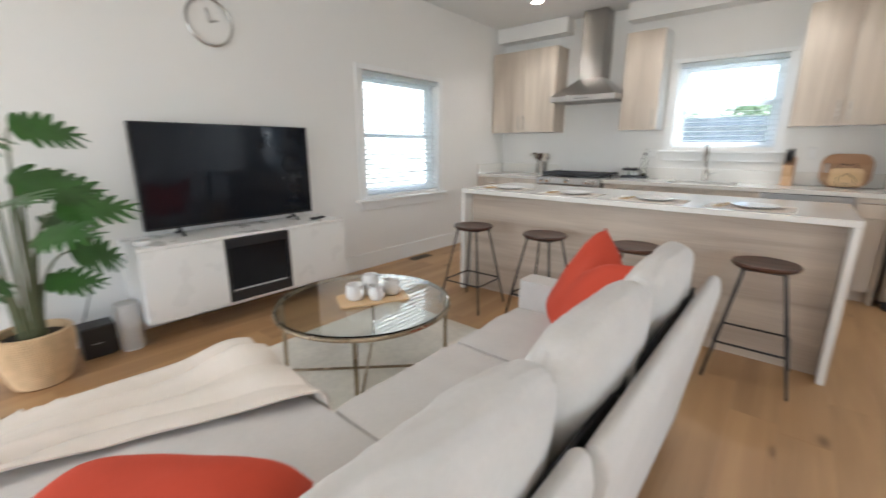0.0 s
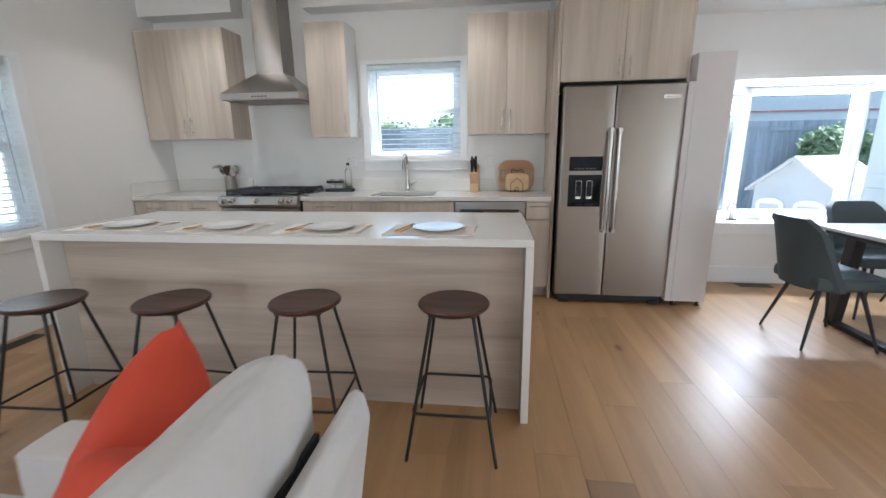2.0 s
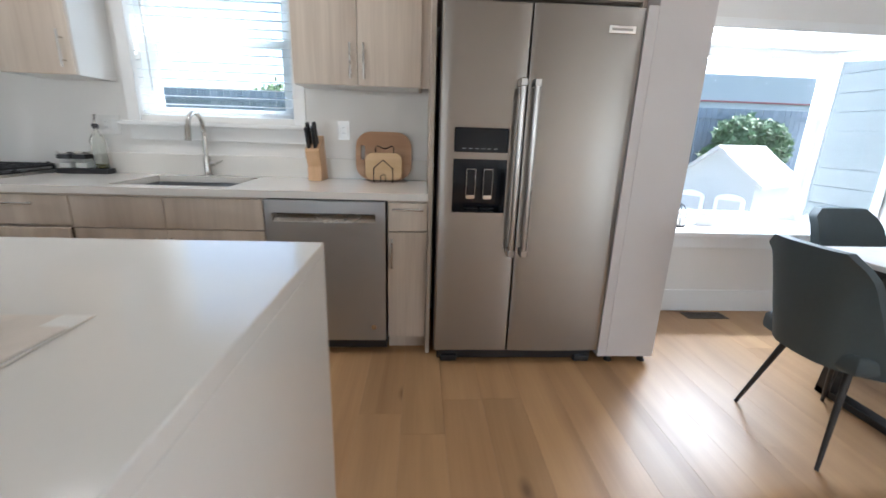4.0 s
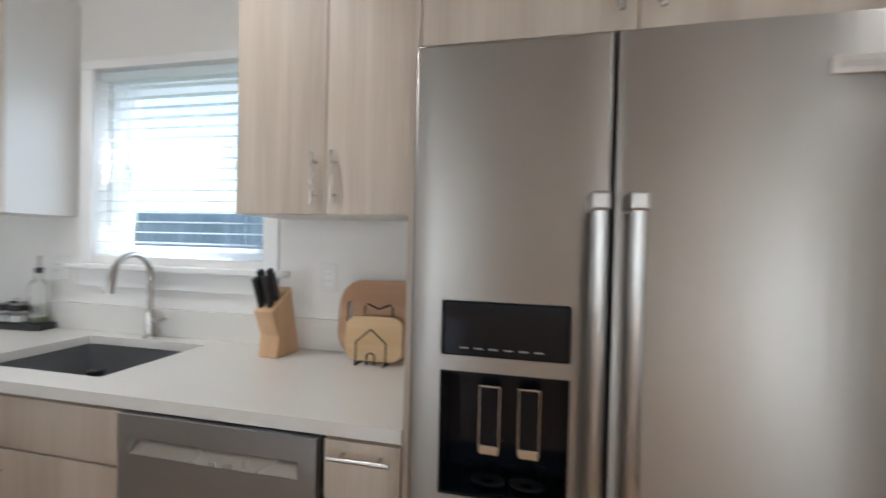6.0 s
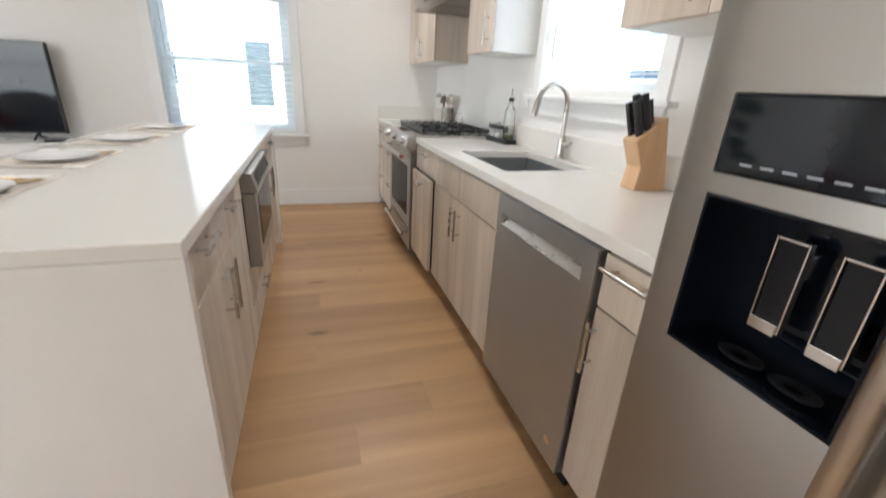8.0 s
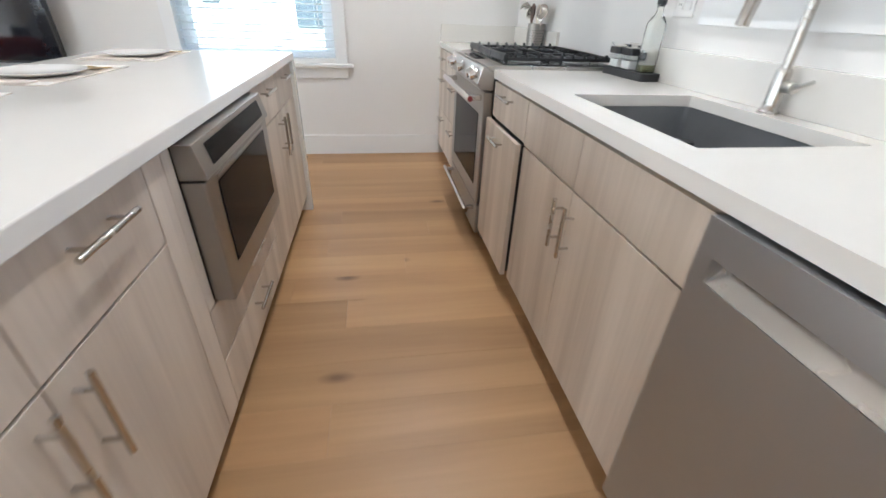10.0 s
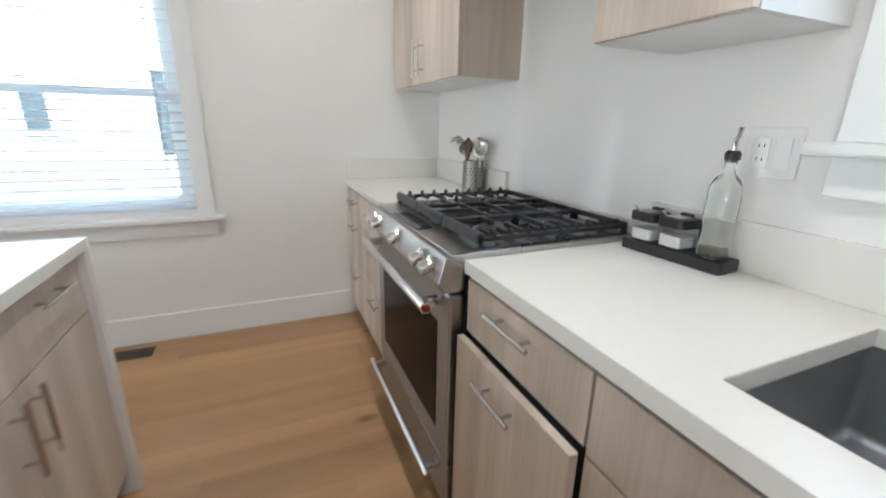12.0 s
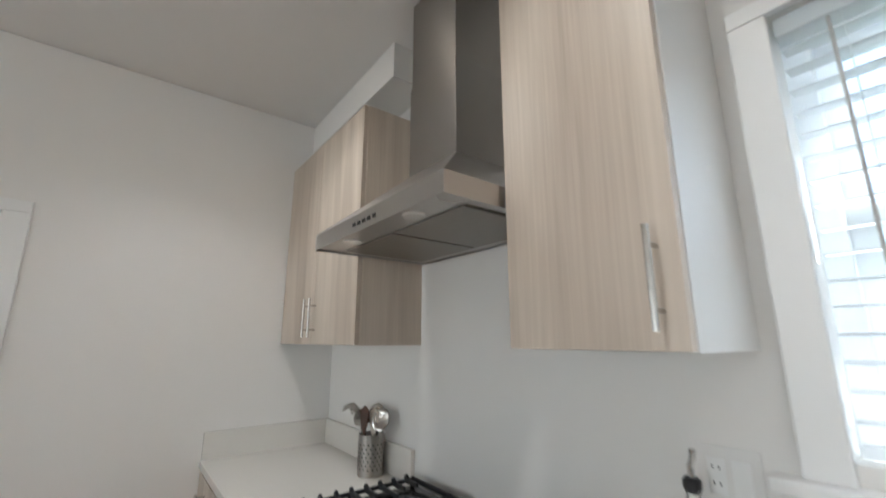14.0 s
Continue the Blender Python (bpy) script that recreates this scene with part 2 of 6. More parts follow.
M_WHITE = mat("white_ceramic", (0.82, 0.81, 0.79), 0.18, vary=0.01, coat=0.3)
M_LACQ = mat("white_lacquer", (0.80, 0.78, 0.75), 0.3, vary=0.01)
M_BLIND = mat("white_blind_slat", (0.82, 0.83, 0.84), 0.5, vary=0.015)
M_VINYL = mat("white_vinyl_frame", (0.82, 0.83, 0.83), 0.35, vary=0.012, scale=2)
# Frames get overstated translucency, so they glow in place of window glare.
for m_, share in ((M_BLIND, 0.6), (M_VINYL, 0.55)):
    nb, lb = m_.node_tree.nodes, m_.node_tree.links
    tl, ms = nb.new("ShaderNodeBsdfTranslucent"), nb.new("ShaderNodeMixShader")
    tl.inputs[0].default_value, ms.inputs[0].default_value = (0.93, 0.96, 0.97, 1), share
    lb.new(nb["Principled BSDF"].outputs[0], ms.inputs[1])
    lb.new(tl.outputs[0], ms.inputs[2])
    lb.new(ms.outputs[0], nb["Material Output"].inputs[0])
M_GREYCH = mat("grey_blue_leatherette", (0.055, 0.075, 0.084), 0.55, vary=0.12, scale=8, bump=0.3, bump_scale=250)
M_MARBLE = mat("pale_stone_top", (0.62, 0.60, 0.58), 0.16, vary=0.15, scale=3, fine=0.2)
M_BEECH = wood("beech", (0.50, 0.30, 0.15), (0.66, 0.43, 0.25), "z", 12, 0.45, 0.1)
M_ACACIA = wood("light_board_wood", (0.46, 0.26, 0.14), (0.60, 0.38, 0.23), "x", 12, 0.5, 0.1)
M_BAMBOO = wood("bamboo", (0.60, 0.40, 0.20), (0.74, 0.53, 0.31), "x", 16, 0.5, 0.1)
M_LEAF = mat("monstera_leaf", (0.042, 0.115, 0.022), 0.36, vary=0.35, scale=7, rand=0.3)
M_STEM = mat("plant_stem", (0.10, 0.11, 0.05), 0.6, vary=0.2)
M_BASKET = mat("woven_seagrass", (0.60, 0.42, 0.24), 0.8, vary=0.2, scale=16, bump=0.8, bump_scale=160)
M_SOIL = mat("potting_soil", (0.02, 0.015, 0.01), 0.95, vary=0.4, scale=40, bump=1.0, bump_scale=90)
M_LINEN = mat("placemat_linen", (0.68, 0.61, 0.54), 0.9, vary=0.05, scale=30, bump=0.5, bump_scale=500)
M_GOLD = mat("gold_cutlery", (0.75, 0.55, 0.27), 0.2, 1.0, vary=0.04)
M_GREYPL = mat("grey_fabric_speaker", (0.50, 0.49, 0.475), 0.8, vary=0.06, scale=30)
M_SALT = mat("white_salt", (0.66, 0.66, 0.65), 0.9, vary=0.05, scale=60)
M_SINK = mat("grey_steel_sink", (0.31, 0.32, 0.335), 0.36, 0.65, vary=0.08, scale=12)
M_FILTER = mat("hood_filter_mesh", (0.30, 0.28, 0.25), 0.45, 0.9, vary=0.2, scale=80)
M_LED = glow("downlight_lens", (1.0, 0.86, 0.7), 9)
M_REDDOT = mat("red_enamel", (0.22, 0.015, 0.02), 0.3)
# Red softened so that the colour itself carries the outdoor haze.
M_FASCIA = mat("hazed_red_fascia", (0.36, 0.12, 0.11), 0.6)
M_VENT = mat("bronze_register", (0.10, 0.08, 0.065), 0.45, 0.6)
M_SIDING = mat("neighbour_siding", (0.47, 0.47, 0.455), 0.7, vary=0.04, scale=2)
M_FENCE = wood("grey_fence_board", (0.15, 0.175, 0.20), (0.27, 0.30, 0.33), "z", 6, 0.85, 0.2)
M_GRASS = mat("lawn", (0.085, 0.105, 0.055), 0.9, vary=0.35, scale=3, fine=0.3)
M_SHRUB = mat("shrub_leaf", (0.10, 0.17, 0.06), 0.6, vary=0.4, scale=5, rand=0.2)
M_CONC = mat("pale_concrete", (0.55, 0.54, 0.52), 0.85, vary=0.1, scale=4, bump=0.3, bump_scale=80)
M_SHINGLE = mat("roof_shingle", (0.52, 0.50, 0.48), 0.9, vary=0.2, scale=12)

# ---------------------------------------------------------------- mesh helpers
BASE = {}


def thing(name, label, category, loc=(0, 0, 0), group="", kind=""):
    """A top-level Empty at the thing's base; its parts are given in world coordinates."""
    ob = new(name)
    ob.location = loc
    ob.empty_display_size = 0.05
    BASE[ob] = Vector(loc)
    return tagged(ob, label, category, group, kind)


def part(name, bm, material, parent=None, label="", smooth=False):
    """Links a bmesh, in world coordinates, as one mesh under a thing or a part."""
    off = BASE.get(parent, Vector((0, 0, 0)))
    if off.length:
        bmesh.ops.translate(bm, verts=bm.verts, vec=-off)
    me = bpy.data.meshes.new(name)
    bm.to_mesh(me)
    bm.free()
    me.materials.append(material)
    if smooth:
        me.polygons.foreach_set("use_smooth", [True] * len(me.polygons))
        me.set_sharp_from_angle(angle=radians(40))
    ob = new(name, me)
    ob.parent = parent
    BASE[ob] = off
    if label:
        tagged(ob, label)
    return ob


def solid(name, bm, material, label="", category="", kind="", group="", smooth=False):
    """A top-level thing that is one mesh; its origin goes to the middle of its base."""
    vs = [v.co for v in bm.verts]
    lo = Vector([min(c[i] for c in vs) for i in range(3)])
    hi = Vector([max(c[i] for c in vs) for i in range(3)])
    base = Vector(((lo.x + hi.x) / 2, (lo.y + hi.y) / 2, lo.z))
    bmesh.ops.translate(bm, verts=bm.verts, vec=-base)
    ob = part(name, bm, material, None, "", smooth)
    ob.location = base
    BASE[ob] = base
    return tagged(ob, label, category, group, kind)


def box(x0, x1, y0, y1, z0, z1, bevel=0.0, bm=None, seg=2):
    """A box between two corners, with rounded edges; added to bm if given."""
    b = bmesh.new()
    bmesh.ops.create_cube(b, size=1)
    bmesh.ops.scale(b, verts=b.verts, vec=(abs(x1 - x0), abs(y1 - y0), abs(z1 - z0)))
    bmesh.ops.translate(b, verts=b.verts, vec=((x0 + x1) / 2, (y0 + y1) / 2, (z0 + z1) / 2))
    if bevel:
        bmesh.ops.bevel(b, geom=b.edges[:], offset=bevel, segments=seg, profile=0.5, affect="EDGES", clamp_overlap=True)
    return join(bm, b)


def join(bm, b):
    if bm is None:
        return b
    me = bpy.data.meshes.new("tmp")
    b.to_mesh(me)
    b.free()
    bm.from_mesh(me)
    bpy.data.meshes.remove(me)
    return bm


def tube(points, r, seg=10, bm=None, closed=False, caps=True):
    """A round bar along a line of points; r is one radius or one for each point."""
    b = bmesh.new()
    pts = [Vector(p) for p in points]
    n = len(pts)
    rings = []
    up = None
    for i, p in enumerate(pts):
        a, c = pts[(i - 1) % n if closed else max(i - 1, 0)], pts[(i + 1) % n if closed else min(i + 1, n - 1)]
        d = (c - a).normalized()
        if up is None:
            up = Vector((0, 0, 1)) if abs(d.z) < 0.9 else Vector((1, 0, 0))
        side = d.cross(up).normalized()
        up = side.cross(d).normalized()
        rad = r[i] if isinstance(r, (list, tuple)) else r
        rings.append([b.verts.new(p + (side * math.cos(2 * math.pi * k / seg) + up * math.sin(2 * math.pi * k / seg)) * rad)
                      for k in range(seg)])
    for i in range(n if closed else n - 1):
        r0, r1 = rings[i], rings[(i + 1) % n]
        for k in range(seg):
            b.faces.new((r0[k], r0[(k + 1) % seg], r1[(k + 1) % seg], r1[k]))
    if caps and not closed:
        b.faces.new(rings[0][::-1])
        b.faces.new(rings[-1])
    bmesh.ops.recalc_face_normals(b, faces=b.faces[:])
    return join(bm, b)


def lathe(profile, x, y, z=0, seg=32, bm=None, squash=1.0):
    """A turned body: (radius, height) pairs round a vertical axis."""
    b = bmesh.new()
    rings = []
    for r, h in profile:
        if r < 1e-5:
            rings.append([b.verts.new((x, y, z + h))])
        else:
            rings.append([b.verts.new((x + r * math.cos(2 * math.pi * k / seg), y + squash * r * math.sin(2 * math.pi * k / seg), z + h))
                          for k in range(seg)])
    for r0, r1 in zip(rings, rings[1:]):
        for k in range(seg):
            if len(r0) == 1 and len(r1) == 1:
                continue
            if len(r0) == 1:
                b.faces.new((r0[0], r1[k], r1[(k + 1) % seg]))
            elif len(r1) == 1:
                b.faces.new((r0[k], r0[(k + 1) % seg], r1[0]))
            else:
                b.faces.new((r0[k], r0[(k + 1) % seg], r1[(k + 1) % seg], r1[k]))
    bmesh.ops.recalc_face_normals(b, faces=b.faces[:])
    return join(bm, b)


def prism(outline, axis, a, c, bm=None, bevel=0.0):
    """A flat outline of (u, v) pairs pushed from a to c along an axis; u, v are the other two in order."""
    b = bmesh.new()

    def at(u, v, w):
        return {"x": (w, u, v), "y": (u, w, v), "z": (u, v, w)}[axis]
    lo = [b.verts.new(at(u, v, a)) for u, v in outline]
    hi = [b.verts.new(at(u, v, c)) for u, v in outline]
    n = len(outline)
    b.faces.new(lo)
    b.faces.new(hi[::-1])
    for i in range(n):
        b.faces.new((lo[i], hi[i], hi[(i + 1) % n], lo[(i + 1) % n]))
    bmesh.ops.recalc_face_normals(b, faces=b.faces[:])
    if bevel:
        bmesh.ops.bevel(b, geom=b.edges[:], offset=bevel, segments=2, profile=0.5, affect="EDGES", clamp_overlap=True)
    return join(bm, b)


def rounded(u0, u1, v0, v1, r, n=6):
    """The outline of a rectangle with round corners."""
    pts = []
    for cu, cv, a0 in ((u1 - r, v1 - r, 0), (u0 + r, v1 - r, 90), (u0 + r, v0 + r, 180), (u1 - r, v0 + r, 270)):
        for i in range(n + 1):
            a = radians(a0 + 90 * i / n)
            pts.append((cu + r * math.cos(a), cv + r * math.sin(a)))
    return pts


def cushion(x0, x1, y0, y1, z0, z1, puff=0.5, n=14, wrinkle=0.006, seed=0, power=3.0):
    """A stuffed block: superellipsoid sides with a soft crown and creases."""
    b = bmesh.new()
    bmesh.ops.create_cube(b, size=2)
    bmesh.ops.subdivide_edges(b, edges=b.edges[:], cuts=n, use_grid_fill=True)
    c = Vector(((x0 + x1) / 2, (y0 + y1) / 2, (z0 + z1) / 2))
    h = Vector(((x1 - x0) / 2, (y1 - y0) / 2, (z1 - z0) / 2))
    for v in b.verts:
        p = v.co.copy()
        q = p.normalized()
        k = (abs(q.x) ** power + abs(q.y) ** power + abs(q.z) ** power) ** (-1 / power)
        s = p.lerp(q * k, puff)
        w = noise.noise(Vector((s.x * h.x, s.y * h.y, s.z * h.z)) * 7 + Vector((seed * 7.1, 0, 0))) * wrinkle
        w += noise.noise(Vector((s.x * h.x * 2.2, s.y * h.y, s.z * h.z)) * 16 + Vector((0, seed * 3.3, 0))) * wrinkle * 0.5
        v.co = c + Vector((s.x * h.x, s.y * h.y, s.z * h.z)) + q * w
    return b


def place(bm, m):
    bmesh.ops.transform(bm, matrix=m, verts=bm.verts)
    return bm

# ---------------------------------------------------------------- the setting
RX, RY, CZ, TH = 7.9, -8.5, 2.80, 0.16


def wall_x(name, x0, x1, y0, y1, z1, holes):
    """A wall along x with openings (x0, x1, z0, z1) going through it."""
    bm = bmesh.new()
    at = x0
    for a, b, c, d in sorted(holes):
        box(at, a, y0, y1, 0, z1, bm=bm)
        box(a, b, y0, y1, 0, c, bm=bm)
        box(a, b, y0, y1, d, z1, bm=bm)
        at = b
    box(at, x1, y0, y1, 0, z1, bm=bm)
    return solid(name, bm, M_WALL, "smooth white painted interior wall", "wall", "structure")


def wall_y(name, x0, x1, y0, y1, z1, holes):
    """A wall along y with openings (y0, y1, z0, z1) going through it."""
    bm = bmesh.new()
    at = y0
    for a, b, c, d in sorted(holes):
        box(x0, x1, at, a, 0, z1, bm=bm)
        box(x0, x1, a, b, 0, c, bm=bm)
        box(x0, x1, a, b, d, z1, bm=bm)
        at = b
    box(x0, x1, at, y1, 0, z1, bm=bm)
    return solid(name, bm, M_WALL, "smooth white painted interior wall", "wall", "structure")


KW = (2.228, 3.158, 1.27, 2.15)       # kitchen window opening
SW = (-2.590, -1.465, 0.77, 2.0)    # side window opening
BW = (5.64, 7.40, 0.60, 1.90)       # bay opening
wall_x("wall_north", -TH, RX + TH, 0, TH, CZ, [KW, BW])
wall_y("wall_west", -TH, 0, RY, 0, CZ, [SW])
# East and south openings are assumed, cut to suit the added fill lamps.
wall_y("wall_east", RX, RX + TH, RY, 0, CZ, [(-8.2, -5.6, 0.35, 2.25)])
wall_x("wall_south", -TH, RX + TH, RY - TH, RY, CZ, [(0.6, 2.9, 0.35, 2.25), (5.9, 6.8, 0.75, 2.15)])
solid("ceiling", box(-TH, RX + TH, RY - TH, TH, CZ + 0.003, CZ + 0.16), M_CEIL, "smooth white painted ceiling", "ceiling", "structure")
sub = solid("floor", box(-TH, RX + TH, RY - TH, TH, -0.06, -0.008), M_FLOORGAP, "wide-plank knotty oak floor with a satin finish", "floor", "structure")
# boxed soffits over the cabinets and over the bay, and a dropped beam
solid("soffit", box(0, 0.985, -0.20, 0, 2.625, CZ), M_WALL, "white boxed soffit above wall cabinets", "soffit", "structure")
solid("soffit", box(1.69, 3.985, -0.20, 0, 2.625, CZ), M_WALL, "white boxed soffit above wall cabinets", "soffit", "structure")
solid("soffit", box(4.15, RX, -0.45, 0, 2.46, CZ), M_WALL, "white boxed soffit above the bay window", "soffit", "structure")
solid("ceiling_beam", box(3.99, 4.15, RY, 0, 2.462, CZ), M_WALL, "white boxed ceiling beam", "beam", "structure")


def baseboard(x0, x1, y0, y1):
    """A painted board with an eased top edge, standing on the floor against a wall."""
    solid("baseboard", box(x0, x1, y0, y1, 0, 0.166, 0.004), M_TRIM, "white painted baseboard", "baseboard", "structure")


baseboard(0, 0.015, RY, -0.62)
baseboard(5.25, RX, -0.015, 0)
baseboard(RX - 0.015, RX, RY, -0.015)
baseboard(0.015, RX - 0.015, RY, RY + 0.015)


def sash_window(name, m, w, h, label, slats=True, cover=1.0, tilt=12, seed=1, cw=0.085, wand=0.10):
    """A double-hung window with casing, stool, apron and a horizontal blind.
    Local: u along the wall, v into the room, z up; the opening is 0..w by 0..h."""
    t = thing(name, label, "window", m.translation, kind="structure")

    def add(pn, bm, mt, parent=None, lb="", smooth=False):
        return part(pn, place(bm, m), mt, parent or t, lb, smooth)
    add("casing", box(-cw, 0.004, 0, 0.02, -0.035, h, 0.003), M_TRIM)
    add("casing", box(w - 0.004, w + cw, 0, 0.02, -0.035, h, 0.003), M_TRIM)
    add("casing", box(-cw, w + cw, 0, 0.022, h, h + cw * 0.6, 0.003), M_TRIM)
    add("window_sill", box(-cw - 0.045, w + cw + 0.045, -0.06, 0.055, -0.062, -0.035, 0.006), M_TRIM)
    add("apron", box(-cw, w + cw, 0, 0.02, -0.145, -0.062, 0.003), M_TRIM)
    d = -0.115
    fr = bmesh.new()
    box(0, 0.045, d - 0.045, d + 0.03, -0.035, h, 0.002, fr)
    box(w - 0.045, w, d - 0.045, d + 0.03, -0.035, h, 0.002, fr)
    box(0.045, w - 0.045, d - 0.045, d + 0.03, h - 0.045, h, 0.002, fr)
    box(0.045, w - 0.045, d - 0.045, d + 0.03, -0.035, 0.012, 0.002, fr)
    add("window_frame", fr, M_VINYL)
    for z0, z1, off in ((0.012, h / 2 + 0.02, 0.008), (h / 2 - 0.02, h - 0.045, -0.025)):
        s = bmesh.new()
        box(0.045, 0.085, d + off - 0.015, d + off + 0.015, z0, z1, 0.002, s)
        box(w - 0.085, w - 0.045, d + off - 0.015, d + off + 0.015, z0, z1, 0.002, s)
        box(0.085, w - 0.085, d + off - 0.015, d + off + 0.015, z0, z0 + 0.04, 0.002, s)
        box(0.085, w - 0.085, d + off - 0.015, d + off + 0.015, z1 - 0.04, z1, 0.002, s)
        sash = add("sash", s, M_VINYL)
        p = add("pane", box(0.08, w - 0.08, d + off - 0.002, d + off + 0.002, z0 + 0.035, z1 - 0.035), M_PANE, sash)
        p.visible_shadow = False
    if slats:
        add("headrail", box(0.008, w - 0.008, -0.062, -0.006, h - 0.048, h - 0.006, 0.003), M_BLIND)
        n = int((h - 0.09) * cover / 0.049)
        first = None
        rnd = random.Random(seed)
        for i in range(n):
            z = h - 0.075 - i * 0.049
            mm = m @ pose(w / 2, -0.034, z, tilt + rnd.uniform(-2, 2), rnd.uniform(-0.12, 0.12), 0)
            if first is None:
                b = bmesh.new()
                k = [(-0.024, -0.001), (-0.012, 0.0012), (0, 0.002), (0.012, 0.0012), (0.024, -0.001)]
                prism(k + [(u, v - 0.0022) for u, v in k[::-1]], "x", -w / 2 + 0.012, w / 2 - 0.012, b)
                first = bpy.data.meshes.new("slat")
                b.to_mesh(first)
                b.free()
                first.materials.append(M_BLIND)
            s = new("slat", first)
            s.parent = t
            s.matrix_basis = Matrix.Translation(-m.translation) @ mm
        zb = h - 0.075 - n * 0.049
        add("bottom_rail", box(0.012, w - 0.012, -0.06, -0.008, max(zb - 0.012, -0.033), max(zb + 0.01, -0.012), 0.003), M_BLIND)
        for u in (w * 0.12, w * 0.88):
            add("ladder_cord", tube([(u, -0.008, zb), (u, -0.008, h - 0.05)], 0.0012, 5), M_BLIND)
        add("tilt_wand", tube([(w * wand, 0.004, h - 0.06), (w * wand - 0.004, 0.010, h * 0.16)], 0.0036, 6), M_GREYPL, smooth=True)
    return t


sash_window("window_1", pose(KW[1], 0, KW[2], 0, 0, 180), KW[1] - KW[0], KW[3] - KW[2],
            "white double-hung kitchen window with a lowered slatted blind", tilt=-5, cw=0.068, wand=0.90)
sash_window("window_2", pose(0, SW[1], SW[2], 0, 0, -90), SW[1] - SW[0], SW[3] - SW[2],
            "white double-hung window with a lowered slatted blind", tilt=-8, seed=2)
# The three windows below are assumed and stay out of view.
sash_window("window_3", pose(0.6, RY, 0.35, 0, 0, 0), 2.3, 1.90, "assumed white double-hung window without blind, out of view", slats=False)
sash_window("window_4", pose(5.9, RY, 0.75, 0, 0, 0), 0.9, 1.40, "assumed white double-hung window without blind, out of view", slats=False)
sash_window("window_6", pose(RX, -8.2, 0.35, 0, 0, 90), 2.6, 1.90, "assumed wide white double-hung window without blind, out of view", slats=False)


def bay_window():
    """A three-sided bay with a deep sill, a fixed centre pane and two flankers."""
    t = thing("window_5", "white three-sided bay window with a deep sill", "window", (6.5, 0.3, 0.6), kind="structure")
    x0, x1, z0, z1 = BW
    a, b, dep = 6.02, 7.10, 0.52
    ring = [(x0, TH - 0.02), (a, dep), (b, dep), (x1, TH - 0.02)]
    out = [(x1 + 0.10, TH), (b + 0.05, dep + 0.10), (a - 0.05, dep + 0.10), (x0 - 0.10, TH)]
    part("window_sill", prism([(x0, 0.0)] + ring + [(x1, 0.0)], "z", z0 - 0.03, z0 + 0.004), M_TRIM, t)
    part("sill_nosing", box(x0 - 0.06, x1 + 0.06, -0.04, 0.0, z0 - 0.03, z0 + 0.004, 0.004), M_TRIM, t)
    part("apron", box(x0 - 0.03, x1 + 0.03, -0.02, 0.0, z0 - 0.11, z0 - 0.03, 0.003), M_TRIM, t)
    part("bay_roof", prism(ring + out, "z", z1 - 0.02, z1 + 0.1), M_TRIM, t)
    part("bay_head", prism([(x0, 0.0)] + ring + [(x1, 0.0)], "z", z1, z1 + 0.06), M_TRIM, t)
    part("bay_base", prism(ring + out, "z", z0 - 0.2, z0), M_TRIM, t)
    for (ux, uy), (vx, vy) in zip(ring, ring[1:]):
        ln = math.hypot(vx - ux, vy - uy)
        m = pose(ux, uy, 0, 0, 0, math.degrees(math.atan2(vy - uy, vx - ux)))
        f = bmesh.new()
        box(0, 0.055, -0.03, 0.05, z0, z1, 0.003, f)
        box(ln - 0.055, ln, -0.03, 0.05, z0, z1, 0.003, f)
        box(0.055, ln - 0.055, -0.03, 0.05, z0, z0 + 0.06, 0.003, f)
        box(0.055, ln - 0.055, -0.03, 0.05, z1 - 0.07, z1, 0.003, f)
        fr = part("window_frame", place(f, m), M_TRIM, t)
        p = part("pane", place(box(0.05, ln - 0.05, 0.008, 0.012, z0 + 0.055, z1 - 0.065), m), M_PANE, fr)
        p.visible_shadow = False
    part("casing", box(x0 - 0.08, x0, -0.02, 0.0, z0 - 0.03, z1 + 0.0, 0.003), M_TRIM, t)
    part("casing", box(x1, x1 + 0.08, -0.02, 0.0, z0 - 0.03, z1 + 0.0, 0.003), M_TRIM, t)
    part("casing", box(x0 - 0.08, x1 + 0.08, -0.022, 0.0, z1, z1 + 0.06, 0.003), M_TRIM, t)


bay_window()


def downlight(x, y, watts):
    t = thing("ceiling_downlight", "round white recessed downlight, lit", "ceiling light", (x, y, CZ), group="recessed downlights")
    part("trim_ring", lathe([(0.052, 0.0), (0.075, -0.002), (0.078, -0.006), (0.074, -0.009), (0.054, -0.006), (0.052, 0)], x, y, CZ, 28), M_TRIM, t, smooth=True)
    part("lens", lathe([(0, -0.003), (0.053, -0.003), (0.053, 0.0), (0, 0.0)], x, y, CZ, 24), M_LED, t)
    l = bpy.data.lights.new("downlight", "SPOT")
    l.energy, l.spot_size, l.spot_blend, l.shadow_soft_size, l.color = watts, radians(125), 0.6, 0.05, (1.0, 0.93, 0.85)
    ob = new("downlight_lamp", l)
    ob.location = (x, y, CZ - 0.02)


# Known at x 0.93 and 3.2; most others are assumed, added as fill.
for x, y, w in ((0.93, -0.88, 6.3), (2.07, -0.88, 6.3), (3.2, -0.88, 6.3), (5.55, -0.85, 3.5), (5.6, -3.2, 1.6), (2.0, -3.6, 5.5), (2.0, -6.2, 6.0), (5.55, -6.2, 2.0)):
    downlight(x, y, w)

# ---------------------------------------------------------------- kitchen cabinets


